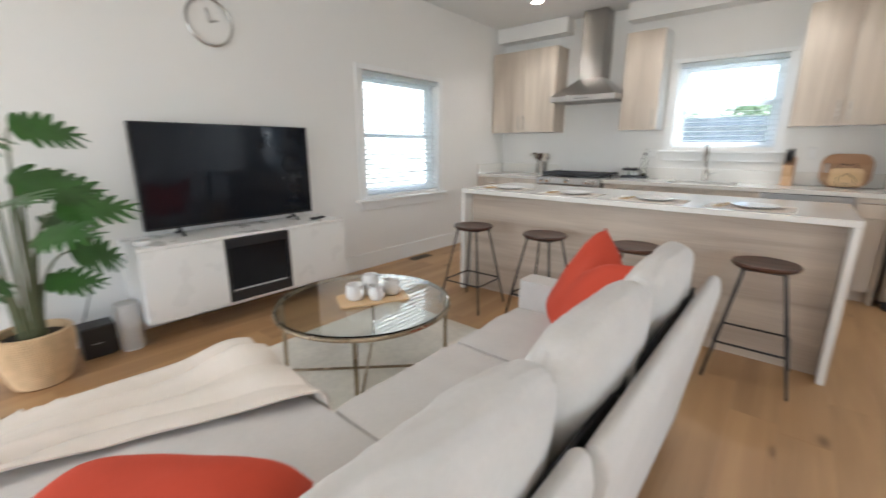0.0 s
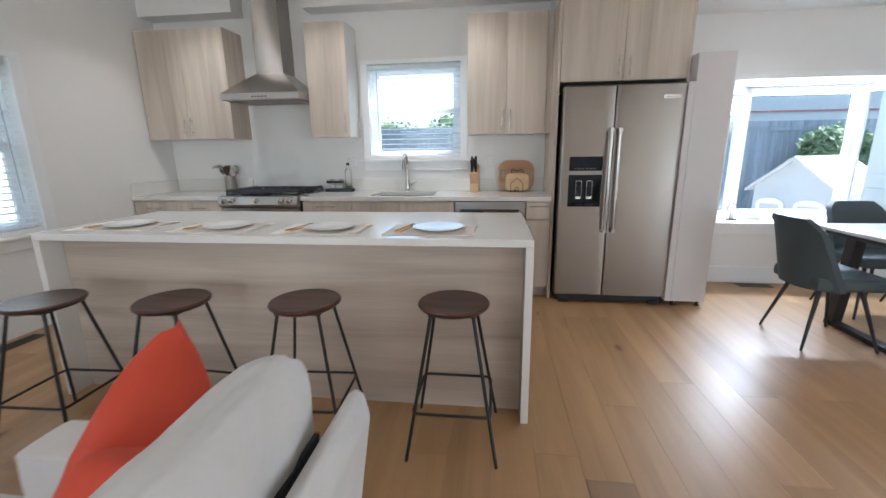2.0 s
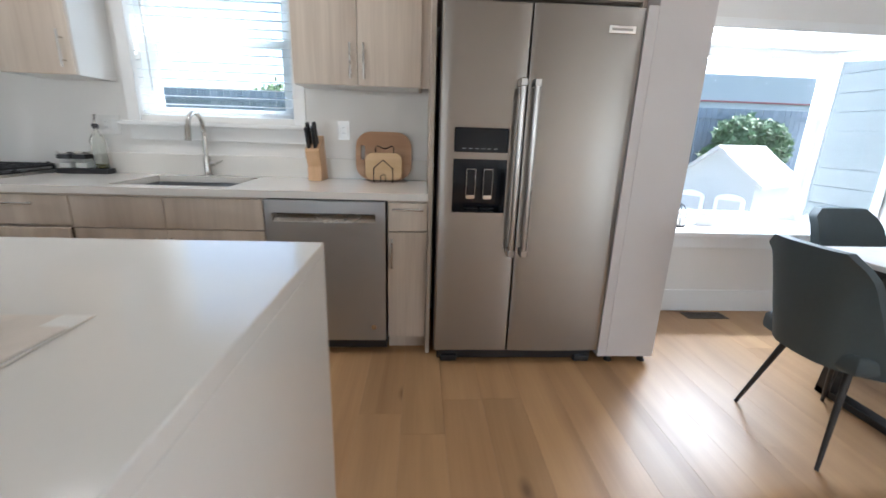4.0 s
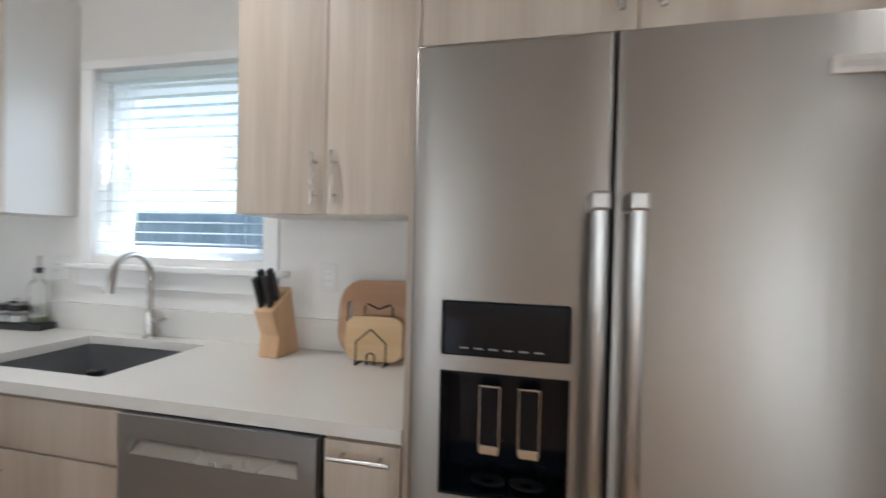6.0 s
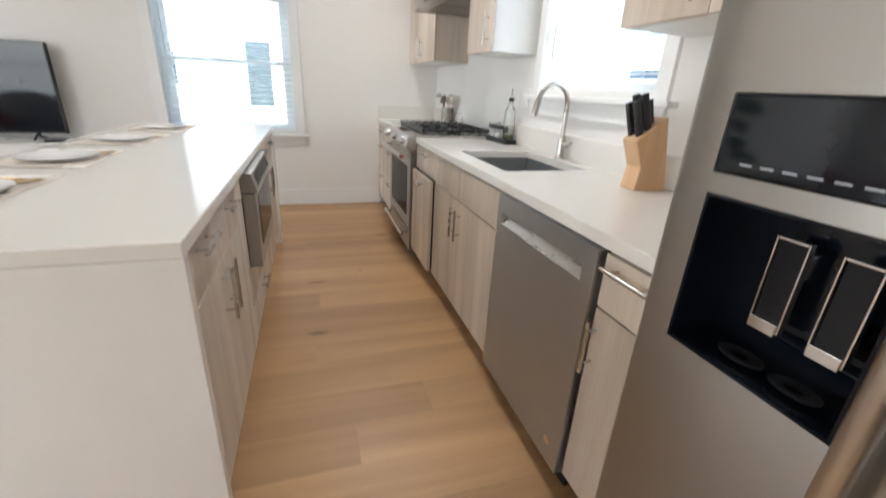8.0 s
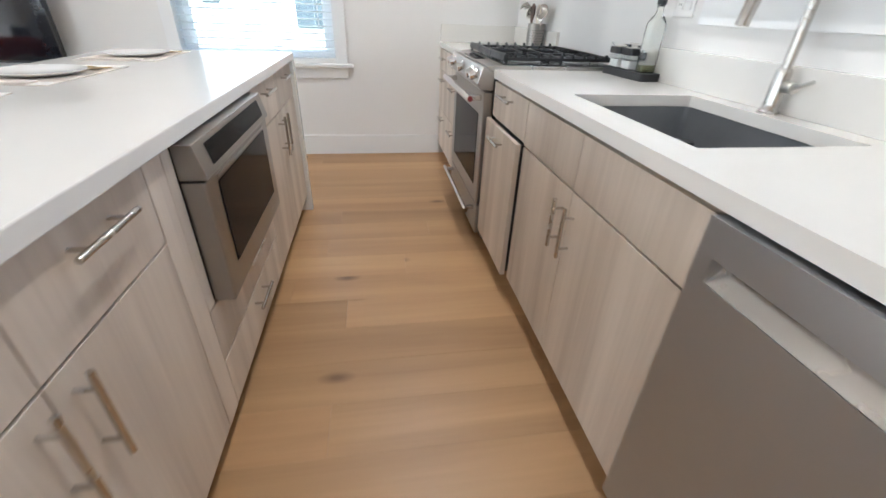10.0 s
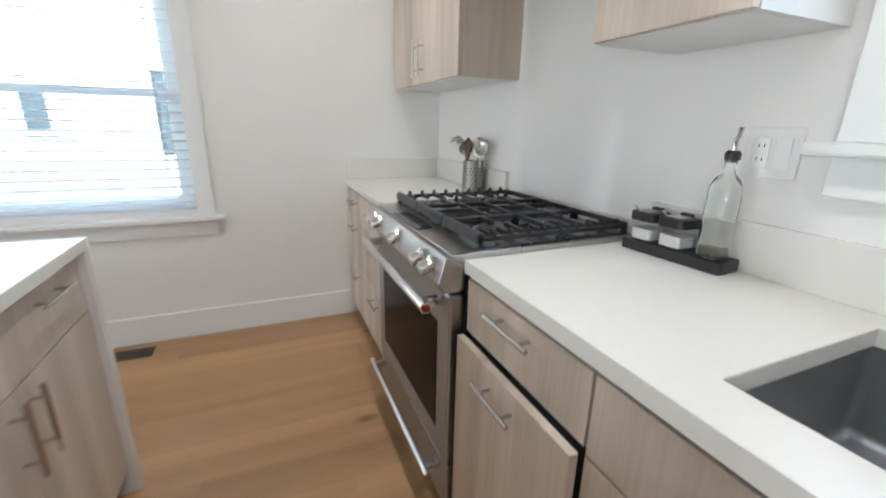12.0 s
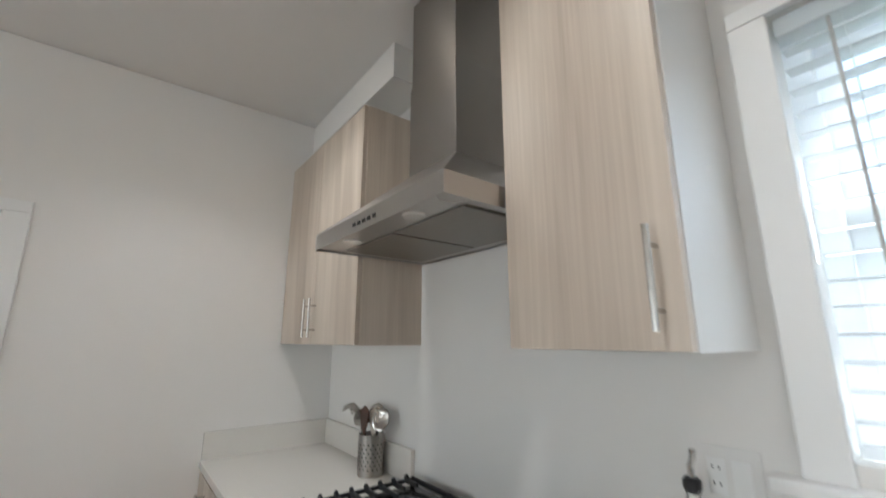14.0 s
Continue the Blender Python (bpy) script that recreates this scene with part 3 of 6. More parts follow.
def bar_pull(parent, x, y, z, length, upright, out=-1):
    """A satin bar on two posts, standing off a door; out is the way it points along y."""
    b = bmesh.new()
    h = length / 2
    yb = y + out * 0.032
    if upright:
        tube([(x, yb, z - h), (x, yb, z + h)], 0.006, 10, b)
        for dz in (-h * 0.62, h * 0.62):
            tube([(x, y, z + dz), (x, yb, z + dz)], 0.0045, 8, b)
    else:
        tube([(x - h, yb, z), (x + h, yb, z)], 0.006, 10, b)
        for dx in (-h * 0.62, h * 0.62):
            tube([(x + dx, y, z), (x + dx, yb, z)], 0.0045, 8, b)
    return part("handle", b, M_NICKEL, parent, "satin nickel bar handle", smooth=True)


def front(t, name, x0, x1, z0, z1, y, out=-1, handle=None, material=None, thick=0.02):
    """A slab door or drawer front with eased edges; handle: (x, z, length, upright)."""
    g = 0.0016
    d = part(name, box(x0 + g, x1 - g, y, y + out * thick, z0 + g, z1 - g, 0.0012), material or M_CAB, t)
    if handle:
        bar_pull(d, handle[0], y + out * thick, handle[1], handle[2], handle[3], out)
    return d


CT, CB = 0.914, 0.878     # worktop top and underside
FY = -0.61                # carcass front of the base units


def base_unit(x0, x1, label, top=CB - 0.001):
    t = thing("base_cabinet", label, "cabinet", ((x0 + x1) / 2, FY / 2, 0), group="base cabinets along the wall")
    part("body", box(x0, x1, FY, -0.002, 0.10, top), M_CAB, t)
    part("toe_kick", box(x0, x1, -0.545, -0.53, 0, 0.10), M_CAB, t)
    return t


# drawer stack beside the wall
c = base_unit(0.012, 0.938, "pale wood-grain base cabinet with drawers beside the range")
for z0, z1 in ((0.105, 0.415), (0.415, 0.715), (0.715, 0.868)):
    front(c, "drawer_front", 0.015, 0.475, z0, z1, FY, handle=(0.245, z1 - 0.06, 0.16, False))
    front(c, "drawer_front", 0.475, 0.936, z0, z1, FY, handle=(0.705, z1 - 0.06, 0.16, False))
# drawer over a pull-out, the pull-out left slightly open
c = base_unit(1.735, 2.204, "pale wood-grain base cabinet with its pull-out front slightly open")
front(c, "drawer_front", 1.737, 2.203, 0.715, 0.868, FY, handle=(1.97, 0.828, 0.17, False))
# Black block puts the shade of the open gap behind the front.
part("pull_out_box", box(1.75, 2.19, FY - 0.0275, FY, 0.125, 0.70), M_BLACK, c)
front(c, "pull_out_front", 1.737, 2.203, 0.112, 0.708, FY - 0.028, handle=(1.97, 0.655, 0.16, False))
# sink base
c = base_unit(2.205, 3.148, "pale wood-grain sink base cabinet with two doors", 0.66)
part("front_rail", box(2.207, 3.146, FY, FY + 0.02, 0.66, CB - 0.001), M_CAB, c)
for x0, x1, hx in ((2.207, 2.656, 2.618), (2.656, 3.147, 2.692)):
    front(c, "false_front", x0, x1, 0.706, 0.868, FY)
    front(c, "cabinet_door", x0, x1, 0.105, 0.703, FY, handle=(hx, 0.585, 0.16, True))
# narrow unit beside the fridge
c = base_unit(3.775, 3.984, "narrow pale wood-grain base cabinet with drawer and door")
front(c, "drawer_front", 3.778, 3.983, 0.715, 0.868, FY, handle=(3.882, 0.835, 0.16, False))
front(c, "cabinet_door", 3.778, 3.983, 0.105, 0.712, FY, handle=(3.80, 0.60, 0.16, True))


def wall_unit(x0, x1, doors, label, side_right=None, z0=1.455, z1=2.47):
    t = thing("wall_cabinet", label, "cabinet", ((x0 + x1) / 2, -0.15, z0), group="wall cabinets")
    part("body", box(x0, x1 - 0.017, -0.285, -0.001, z0, z1), M_CABIN, t)
    part("side_panel", box(x1 - 0.016, x1, -0.287, -0.001, z0, z1), side_right or M_CAB, t)
    for a, b, hx in doors:
        front(t, "cabinet_door", a, b, z0, z1, -0.287, handle=(hx, z0 + 0.122, 0.178, True))
    return t


wall_unit(0.01, 0.935, ((0.012, 0.474, 0.438), (0.474, 0.934, 0.510)), "pale wood-grain wall cabinet with two doors")
wall_unit(1.735, 2.125, ((1.737, 2.124, 2.085),), "pale wood-grain wall cabinet with a white side", M_CABIN)
wall_unit(3.245, 3.942, ((3.247, 3.594, 3.558), (3.594, 3.94, 3.630)), "pale wood-grain wall cabinet with two doors")
# fridge surround
t = thing("fridge_cabinet", "pale wood-grain cabinet above the fridge with side panel", "cabinet", (4.5, -0.31, 0))
part("side_panel", box(3.986, 4.008, -0.63, -0.001, 0, 2.455, 0.001), M_CAB, t)
part("filler", box(3.943, 3.985, -0.285, -0.265, 1.455, 2.455), M_CAB, t)
part("body", box(4.009, 4.972, -0.61, -0.001, 1.835, 2.455), M_CAB, t)
part("side_panel", box(4.973, 4.992, -0.63, -0.001, 1.80, 2.455, 0.001), M_CAB, t)
front(t, "cabinet_door", 4.010, 4.492, 1.835, 2.453, -0.612, handle=(4.452, 1.94, 0.15, True))
front(t, "cabinet_door", 4.492, 4.972, 1.835, 2.453, -0.612, handle=(4.532, 1.94, 0.15, True))
# tall white unit on short legs
t = thing("tall_cabinet", "tall plain pale grey cabinet on short legs beside the fridge", "cabinet", (5.1, -0.33, 0))
part("body", box(4.996, 5.264, -0.742, -0.02, 0.045, 2.0, 0.002), M_TALL, t)
part("filler", box(4.947, 4.9955, -0.741, -0.66, 0.045, 1.797, 0.001), M_TALL, t)
for x in (5.03, 5.225):
    for y in (-0.70, -0.08):
        part("leg", lathe([(0, 0), (0.022, 0), (0.022, 0.008), (0.014, 0.012), (0.014, 0.046), (0, 0.046)], x, y, 0, 12), M_BLACK, t)


def pierced(axis, us, vs, a, c):
    """One plate with a rectangular hole, pushed from a to c along an axis; us, vs: outer, inner, inner, outer."""
    bm = bmesh.new()

    def at(u, v, w):
        return {"x": (w, u, v), "y": (u, w, v), "z": (u, v, w)}[axis]
    g = {(i, k, w): bm.verts.new(at(us[i], vs[k], w)) for i in range(4) for k in range(4) for w in (a, c)}
    for w in (a, c):
        for i in range(3):
            for k in range(3):
                if (i, k) != (1, 1):
                    bm.faces.new((g[i, k, w], g[i + 1, k, w], g[i + 1, k + 1, w], g[i, k + 1, w]))
    for k in range(3):
        for i in (0, 3):
            bm.faces.new((g[i, k, a], g[i, k + 1, a], g[i, k + 1, c], g[i, k, c]))
            bm.faces.new((g[k, i, a], g[k + 1, i, a], g[k + 1, i, c], g[k, i, c]))
    for i in (1, 2):
        bm.faces.new((g[i, 1, a], g[i, 2, a], g[i, 2, c], g[i, 1, c]))
        bm.faces.new((g[1, i, a], g[2, i, a], g[2, i, c], g[1, i, c]))
    bmesh.ops.recalc_face_normals(bm, faces=bm.faces[:])
    return bm


def slab(name, outer, hole, z0, z1, label):
    """A stone slab with an optional cut-out, edges eased."""
    x0, x1, y0, y1 = outer
    bm = bmesh.new()
    if hole:
        a, b, c, d = hole
        bm = pierced("z", (x0, a, b, x1), (y0, c, d, y1), z0, z1)
    else:
        box(x0, x1, y0, y1, z0, z1, 0.003, bm)
    return solid(name, bm, M_QUARTZ, label, "worktop")


slab("worktop", (0.001, 0.943, -0.635, -0.001), None, CB, CT, "white quartz worktop beside the range")
SINK = (2.337, 2.942, -0.528, -0.095)
slab("worktop", (1.722, 3.985, -0.635, -0.001), SINK, CB, CT, "white quartz worktop with a sink cut-out")
for a, b in ((0.002, 0.90), (1.75, 3.984)):
    solid("backsplash", box(a, b, -0.021, -0.001, CT, 1.040, 0.002), M_QUARTZ, "low white quartz upstand along the worktop", "backsplash")
solid("backsplash", box(0.001, 0.021, -0.63, -0.0215, CT, 1.040, 0.002), M_QUARTZ, "low white quartz upstand along the worktop", "backsplash")


def sink():
    a, b, c, d = SINK
    t = thing("kitchen_sink", "grey steel undermount kitchen sink", "sink", ((a + b) / 2, (c + d) / 2, 0.68))
    g, z0 = 0.012, 0.69
    bm = box(a - 0.004, b + 0.004, c - 0.004, d + 0.004, z0, CB - 0.002)
    bmesh.ops.delete(bm, geom=[f for f in bm.faces if f.calc_center_median().z > 0.85], context="FACES_ONLY")
    bmesh.ops.bevel(bm, geom=[e for e in bm.edges if not e.is_boundary], offset=0.02, segments=4, profile=0.5, affect="EDGES")
    bmesh.ops.solidify(bm, geom=bm.faces[:], thickness=-0.006)
    part("basin", bm, M_SINK, t, smooth=True)
    part("drain", lathe([(0, 0.004), (0.03, 0.004), (0.043, 0.006), (0.045, 0.0), (0, 0.0)], 2.63, -0.27, z0 + 0.001, 24), M_CHROME, t, smooth=True)
    sink_bottle(2.50, -0.20, z0 + 0.002)
    sink_bottle(2.70, -0.33, z0 + 0.002)


def sink_bottle(x, y, z0):
    bt = thing("bottle", "small clear bottle with black lid standing in the sink", "bottle", (x, y, z0), group="bottles in the sink")
    part("body", lathe([(0, 0), (0.03, 0), (0.032, 0.01), (0.032, 0.075), (0.02, 0.085), (0, 0.086)], x, y, z0 + 0.001, 20), M_CLEAR, bt, smooth=True)
    part("lid", lathe([(0, 0.087), (0.033, 0.087), (0.033, 0.105), (0.028, 0.11), (0, 0.11)], x, y, z0 + 0.001, 20), M_BLACK, bt, smooth=True)


sink()


def faucet(x, y):
    t = thing("kitchen_faucet", "brushed nickel gooseneck kitchen faucet", "faucet", (x, y, CT))
    part("base", lathe([(0, 0), (0.028, 0), (0.028, 0.006), (0.022, 0.012), (0.020, 0.03), (0.020, 0.11), (0.017, 0.12), (0, 0.12)], x, y, CT, 24), M_NICKEL, t, smooth=True)
    pts = [(x, y, CT + 0.10), (x, y, CT + 0.28)]
    for i in range(1, 13):
        a = math.pi * i / 12 * 0.92
        pts.append((x, y - 0.085 * (1 - math.cos(a)), CT + 0.28 + 0.095 * math.sin(a)))
    part("spout", tube(pts, 0.0125, 14), M_NICKEL, t, smooth=True)
    ex, ey, ez = pts[-1]
    part("spray_head", tube([(ex, ey, ez), (ex, ey - 0.008, ez - 0.03), (ex, ey - 0.018, ez - 0.085)], [0.0135, 0.017, 0.0165], 14), M_NICKEL, t, smooth=True)
    lv = tube([(x + 0.018, y, CT + 0.075), (x + 0.05, y, CT + 0.075)], 0.015, 14)
    tube([(x + 0.045, y, CT + 0.075), (x + 0.10, y - 0.005, CT + 0.10)], [0.008, 0.005], 10, lv)
    part("lever", lv, M_NICKEL, t, smooth=True)


faucet(2.615, -0.055)


def fridge():
    x0, x1, yf, z1 = 4.03, 4.943, -0.745, 1.785
    t = thing("fridge", "stainless steel side-by-side fridge with ice dispenser", "fridge", ((x0 + x1) / 2, -0.38, 0))
    part("body", box(x0 + 0.01, x1 - 0.01, -0.605, -0.03, 0.02, 1.765, 0.004), M_BLACK, t)
    part("hinge_cover", box(x0 + 0.02, x1 - 0.02, -0.70, -0.60, 1.765, 1.80, 0.006), M_BLACK, t)
    part("toe_grille", box(x0 + 0.02, x1 - 0.02, -0.70, -0.66, 0.012, 0.075, 0.004), M_BLACK, t)
    for x in (x0 + 0.04, x1 - 0.12):
        part("foot", box(x, x + 0.09, -0.72, -0.66, 0.0, 0.035, 0.006), M_BLACK, t)
    sx = 4.430
    L = part("freezer_door", fridge_door(x0, sx - 0.003, yf, (4.10, 4.360, 0.846, 1.250)), M_STEEL, t, smooth=True)
    wd = x1 - sx - 0.003
    bow = [(sx + 0.003 + wd * i / 16, yf + 0.007 - 0.007 * (1 - abs(i / 8 - 1) ** 2.6)) for i in range(17)]
    R = part("fridge_door", prism([(sx + 0.003, -0.61)] + bow + [(x1, -0.61)], "z", 0.08, z1, bevel=0.004), M_STEEL, t, smooth=True)
    for d, hx in ((L, sx - 0.033), (R, sx + 0.031)):
        h = tube([(hx, -0.803, 0.655), (hx, -0.803, 1.450)], 0.0145, 16)
        hb = part("handle", h, M_STEELX, d, "round steel bar handle", smooth=True)
        for z in (0.655, 1.450):
            part("handle_mount", box(hx - 0.0165, hx + 0.0165, -0.820, yf, z - 0.018, z + 0.018, 0.006), M_STEELX, d)
    # dispenser
    a, b, c, d = 4.10, 4.360, 0.846, 1.250
    part("dispenser_panel", box(a + 0.002, b - 0.002, yf + 0.02, yf - 0.003, 1.137, d, 0.004), M_SCREEN, L, "black glass control panel")
    bar = bmesh.new()
    for i in range(6):
        box(a + 0.04 + i * 0.03, a + 0.058 + i * 0.03, yf - 0.0036, yf - 0.003, 1.153, 1.156, 0, bm=bar)
    part("panel_legend", bar, M_SINK, L)
    n = box(a, b, yf - 0.001, yf + 0.118, c, 1.105)
    bmesh.ops.delete(n, geom=[f for f in n.faces if f.calc_center_median().y < yf], context="FACES_ONLY")
    bmesh.ops.solidify(n, geom=n.faces[:], thickness=0.005)
    part("dispenser_recess", n, M_SCREEN, L, "black dispenser recess")
    for x in (a + 0.076, a + 0.163):
        p = part("paddle", box(x, x + 0.042, yf + 0.077, yf + 0.086, 0.912, 1.050, 0.003), M_BLACKGL, L)
        f = bmesh.new()
        box(x - 0.003, x, yf + 0.074, yf + 0.087, 0.906, 1.054, 0.001, f)
        box(x + 0.042, x + 0.045, yf + 0.074, yf + 0.087, 0.906, 1.054, 0.001, f)
        box(x, x + 0.042, yf + 0.074, yf + 0.087, 1.050, 1.054, 0.001, f)
        box(x, x + 0.042, yf + 0.070, yf + 0.087, 0.902, 0.922, 0.001, f)
        box(x + 0.008, x + 0.034, yf + 0.087, yf + 0.116, 0.99, 1.03, 0.002, f)
        part("paddle_rim", f, M_CHROME, p)
    tr = bmesh.new()
    for x in (a + 0.10, a + 0.182):
        lathe([(0.016, 0.0), (0.034, 0.0), (0.036, 0.005), (0.030, 0.004), (0.016, 0.003)], x, yf + 0.045, c + 0.012, 20, tr, squash=0.6)
    part("drip_tray", tr, M_BLACK, L, smooth=True)
    part("badge", box(4.775, 4.90, yf - 0.004, yf, 1.675, 1.708, 0.002), M_CHROME, R, "small pale name plate")
    wb = bmesh.new()
    box(4.79, 4.885, yf - 0.0046, yf - 0.004, 1.687, 1.697, 0, wb)
    part("badge_lettering", wb, M_GREYPL, R)


def fridge_door(x0, x1, yf, hole):
    """The freezer door as one shell, with the dispenser cut into its face."""
    a, b, c, d = hole
    bm = bmesh.new()
    xs, zs = (x0, a - 0.001, b + 0.001, x1), (0.08, c - 0.001, 1.105, 1.137, d + 0.001, 1.785)
    g = {(i, k, y): bm.verts.new((xs[i], y, zs[k])) for i in range(4) for k in range(6) for y in (yf, -0.61)}
    gap = {(1, 1), (1, 3)}
    for i in range(3):
        for k in range(5):
            if (i, k) not in gap:
                bm.faces.new((g[i, k, yf], g[i + 1, k, yf], g[i + 1, k + 1, yf], g[i, k + 1, yf]))
            bm.faces.new((g[i, k, -0.61], g[i, k + 1, -0.61], g[i + 1, k + 1, -0.61], g[i + 1, k, -0.61]))
    for k in range(5):
        for i in (0, 3):
            bm.faces.new((g[i, k, yf], g[i, k + 1, yf], g[i, k + 1, -0.61], g[i, k, -0.61]))
    for i in range(3):
        for k in (0, 5):
            bm.faces.new((g[i, k, yf], g[i + 1, k, yf], g[i + 1, k, -0.61], g[i, k, -0.61]))
    bmesh.ops.recalc_face_normals(bm, faces=bm.faces[:])
    rim = [e for e in bm.edges if all(v.co.y < yf + 0.001 for v in e.verts)
           and (all(abs(v.co.x - x0) < 1e-5 for v in e.verts) or all(abs(v.co.x - x1) < 1e-5 for v in e.verts)
                or all(abs(v.co.z - 1.785) < 1e-5 for v in e.verts) or all(abs(v.co.z - 0.08) < 1e-5 for v in e.verts))]
    bmesh.ops.bevel(bm, geom=rim, offset=0.012, segments=3, profile=0.5, affect="EDGES")
    return bm


fridge()


def dishwasher():
    x0, x1 = 3.153, 3.770
    t = thing("dishwasher", "stainless steel dishwasher under the worktop", "dishwasher", ((x0 + x1) / 2, -0.3, 0))
    part("body", box(x0 + 0.004, x1 - 0.004, -0.60, -0.03, 0.02, CB - 0.006), M_BLACK, t)
    yf = -0.648
    f = pierced("y", (x0 + 0.004, x0 + 0.04, x1 - 0.055, x1 - 0.004), (0.09, 0.760, 0.806, CB - 0.008), yf + 0.03, yf)
    part("door_back", box(x0 + 0.006, x1 - 0.006, -0.602, yf + 0.0305, 0.09, CB - 0.01), M_BLACK, t)
    d = part("door", f, M_STEELD, t, "dark brushed steel door")
    h = prism([(yf + 0.002, 0.7605), (yf + 0.0295, 0.7605), (yf + 0.0295, 0.796)], "x", x0 + 0.0405, x1 - 0.0555)
    part("pocket_handle", h, M_NICKEL, d, "bright steel pocket handle")
    part("toe_panel", box(x0 + 0.006, x1 - 0.006, -0.56, -0.545, 0.0, 0.098), M_BLACK, t)
    part("badge", place(lathe([(0.016, 0), (0.016, 0.002), (0, 0.003)], 0, 0, 0, 20), pose(x1 - 0.07, yf, 0.17, 90, 0, 0)), M_CHROME, d)


dishwasher()


def kitchen_range():
    x0, x1 = 0.946, 1.719
    cx = (x0 + x1) / 2
    t = thing("range_cooker", "stainless steel gas range with black cast iron grates", "range cooker", (cx, -0.33, 0))
    part("body", box(x0, x1, -0.625, -0.03, 0.03, 0.895, 0.003), M_BLACK, t)
    part("side_panel", box(x0 + 0.001, x0 + 0.006, -0.66, -0.626, 0.05, 0.79), M_STEEL, t)
    part("cooktop", prism([(-0.03, 0.896), (-0.03, 0.93), (-0.60, 0.93), (-0.671, 0.927), (-0.671, 0.9225), (-0.628, 0.895)], "x", x0 + 0.001, x1 - 0.001, bevel=0.003), M_STEELX, t)
    part("burner_tray", box(x0 + 0.015, x1 - 0.015, -0.592, -0.045, 0.931, 0.9355, 0.002), M_TRAY, t, "dark steel burner tray")
    cp = part("control_panel", prism([(-0.63, 0.822), (-0.63, 0.894), (-0.672, 0.921), (-0.688, 0.921), (-0.708, 0.85), (-0.69, 0.822)], "x", x0 + 0.001, x1 - 0.001, bevel=0.003), M_STEELX, t)
    for x in (x0 + 0.07, x0 + 0.15, cx, x1 - 0.15, x1 - 0.07):
        k = lathe([(0, 0), (0.026, 0), (0.026, 0.006), (0.021, 0.010), (0.020, 0.036), (0.017, 0.04), (0, 0.04)], 0, 0, 0, 24)
        part("knob", place(k, pose(x, -0.697, 0.886, 106, 0, 0)), M_CHROME, cp, "polished steel knob", smooth=True)
    part("display", box(cx - 0.17, cx + 0.10, -0.665, -0.61, 0.9285, 0.9325), M_BLACKGL, t)
    # oven door
    dr = bmesh.new()
    box(x0 + 0.004, x1 - 0.004, -0.626, -0.672, 0.245, 0.812, 0.006, dr)
    d = part("oven_door", dr, M_STEEL, t)
    part("door_glass", box(x0 + 0.09, x1 - 0.09, -0.672, -0.6745, 0.33, 0.70, 0.001), M_OVEN, d, "dark oven window")
    h = tube([(x0 + 0.02, -0.735, 0.780), (x1 - 0.02, -0.735, 0.780)], 0.0165, 16)
    hd = part("handle", h, M_CHROME, d, "round polished oven handle", smooth=True)
    for x in (x0 + 0.06, x1 - 0.06):
        part("handle_mount", box(x - 0.014, x + 0.014, -0.735, -0.672, 0.767, 0.793, 0.004), M_CHROME, d)
    part("medallion", place(lathe([(0.0125, 0), (0.012, 0.002), (0.008, 0.003), (0, 0.003)], 0, 0, 0, 20), pose(x1 - 0.019, -0.735, 0.780, 0, 90, 0)), M_REDDOT, d, "red enamel medallion")
    w = part("warming_drawer", box(x0 + 0.004, x1 - 0.004, -0.626, -0.668, 0.07, 0.235, 0.005), M_STEEL, t)
    part("handle", tube([(x0 + 0.03, -0.72, 0.20), (x1 - 0.03, -0.72, 0.20)], 0.013, 14), M_CHROME, w, smooth=True)
    for x in (x0 + 0.07, x1 - 0.07):
        part("handle_mount", box(x - 0.012, x + 0.012, -0.72, -0.667, 0.19, 0.21, 0.004), M_CHROME, w)
    for x in (x0 + 0.05, x1 - 0.05):
        for y in (-0.58, -0.08):
            part("leg", lathe([(0, 0), (0.02, 0), (0.02, 0.03), (0, 0.03)], x, y, 0, 10), M_BLACK, t)
    # burners
    for x, y, r in ((x0 + 0.17, -0.18, 0.04), (x0 + 0.17, -0.44, 0.05), (x1 - 0.17, -0.18, 0.05), (x1 - 0.17, -0.44, 0.055), (cx, -0.31, 0.045)):
        b = part("burner", lathe([(0, 0), (r + 0.012, 0), (r + 0.012, 0.006), (r, 0.01), (r, 0.016), (0, 0.018)], x, y, 0.9355, 24), M_IRON, t, smooth=True)
        part("burner_ring", lathe([(r + 0.012, 0), (r + 0.026, 0.0), (r + 0.024, 0.004), (r + 0.013, 0.004)], x, y, 0.9355, 24), M_STEELD, b, smooth=True)
    # three grates: a heavy front rail, thin side rails and fingers whose outer ends rise to a point
    wid = (x1 - x0 - 0.03) / 3
    zb, zt = 0.950, 0.968
    for i in range(3):
        a = x0 + 0.015 + i * wid + 0.002
        b2 = a + wid - 0.004
        g = bmesh.new()
        prism([(-0.592, zb - 0.004), (-0.572, zb - 0.004), (-0.568, zt + 0.004), (-0.580, zt + 0.010), (-0.590, zt + 0.004)], "x", a, b2, g, 0.002)
        box(a, b2, -0.062, -0.050, zb, zt, 0.003, g, 1)
        for x in (a, b2 - 0.010):
            box(x, x + 0.010, -0.585, -0.050, zb, zt - 0.004, 0.002, g, 1)
        box(a, b2, -0.318, -0.308, zb, zt - 0.002, 0.002, g, 1)
        mx = (a + b2) / 2
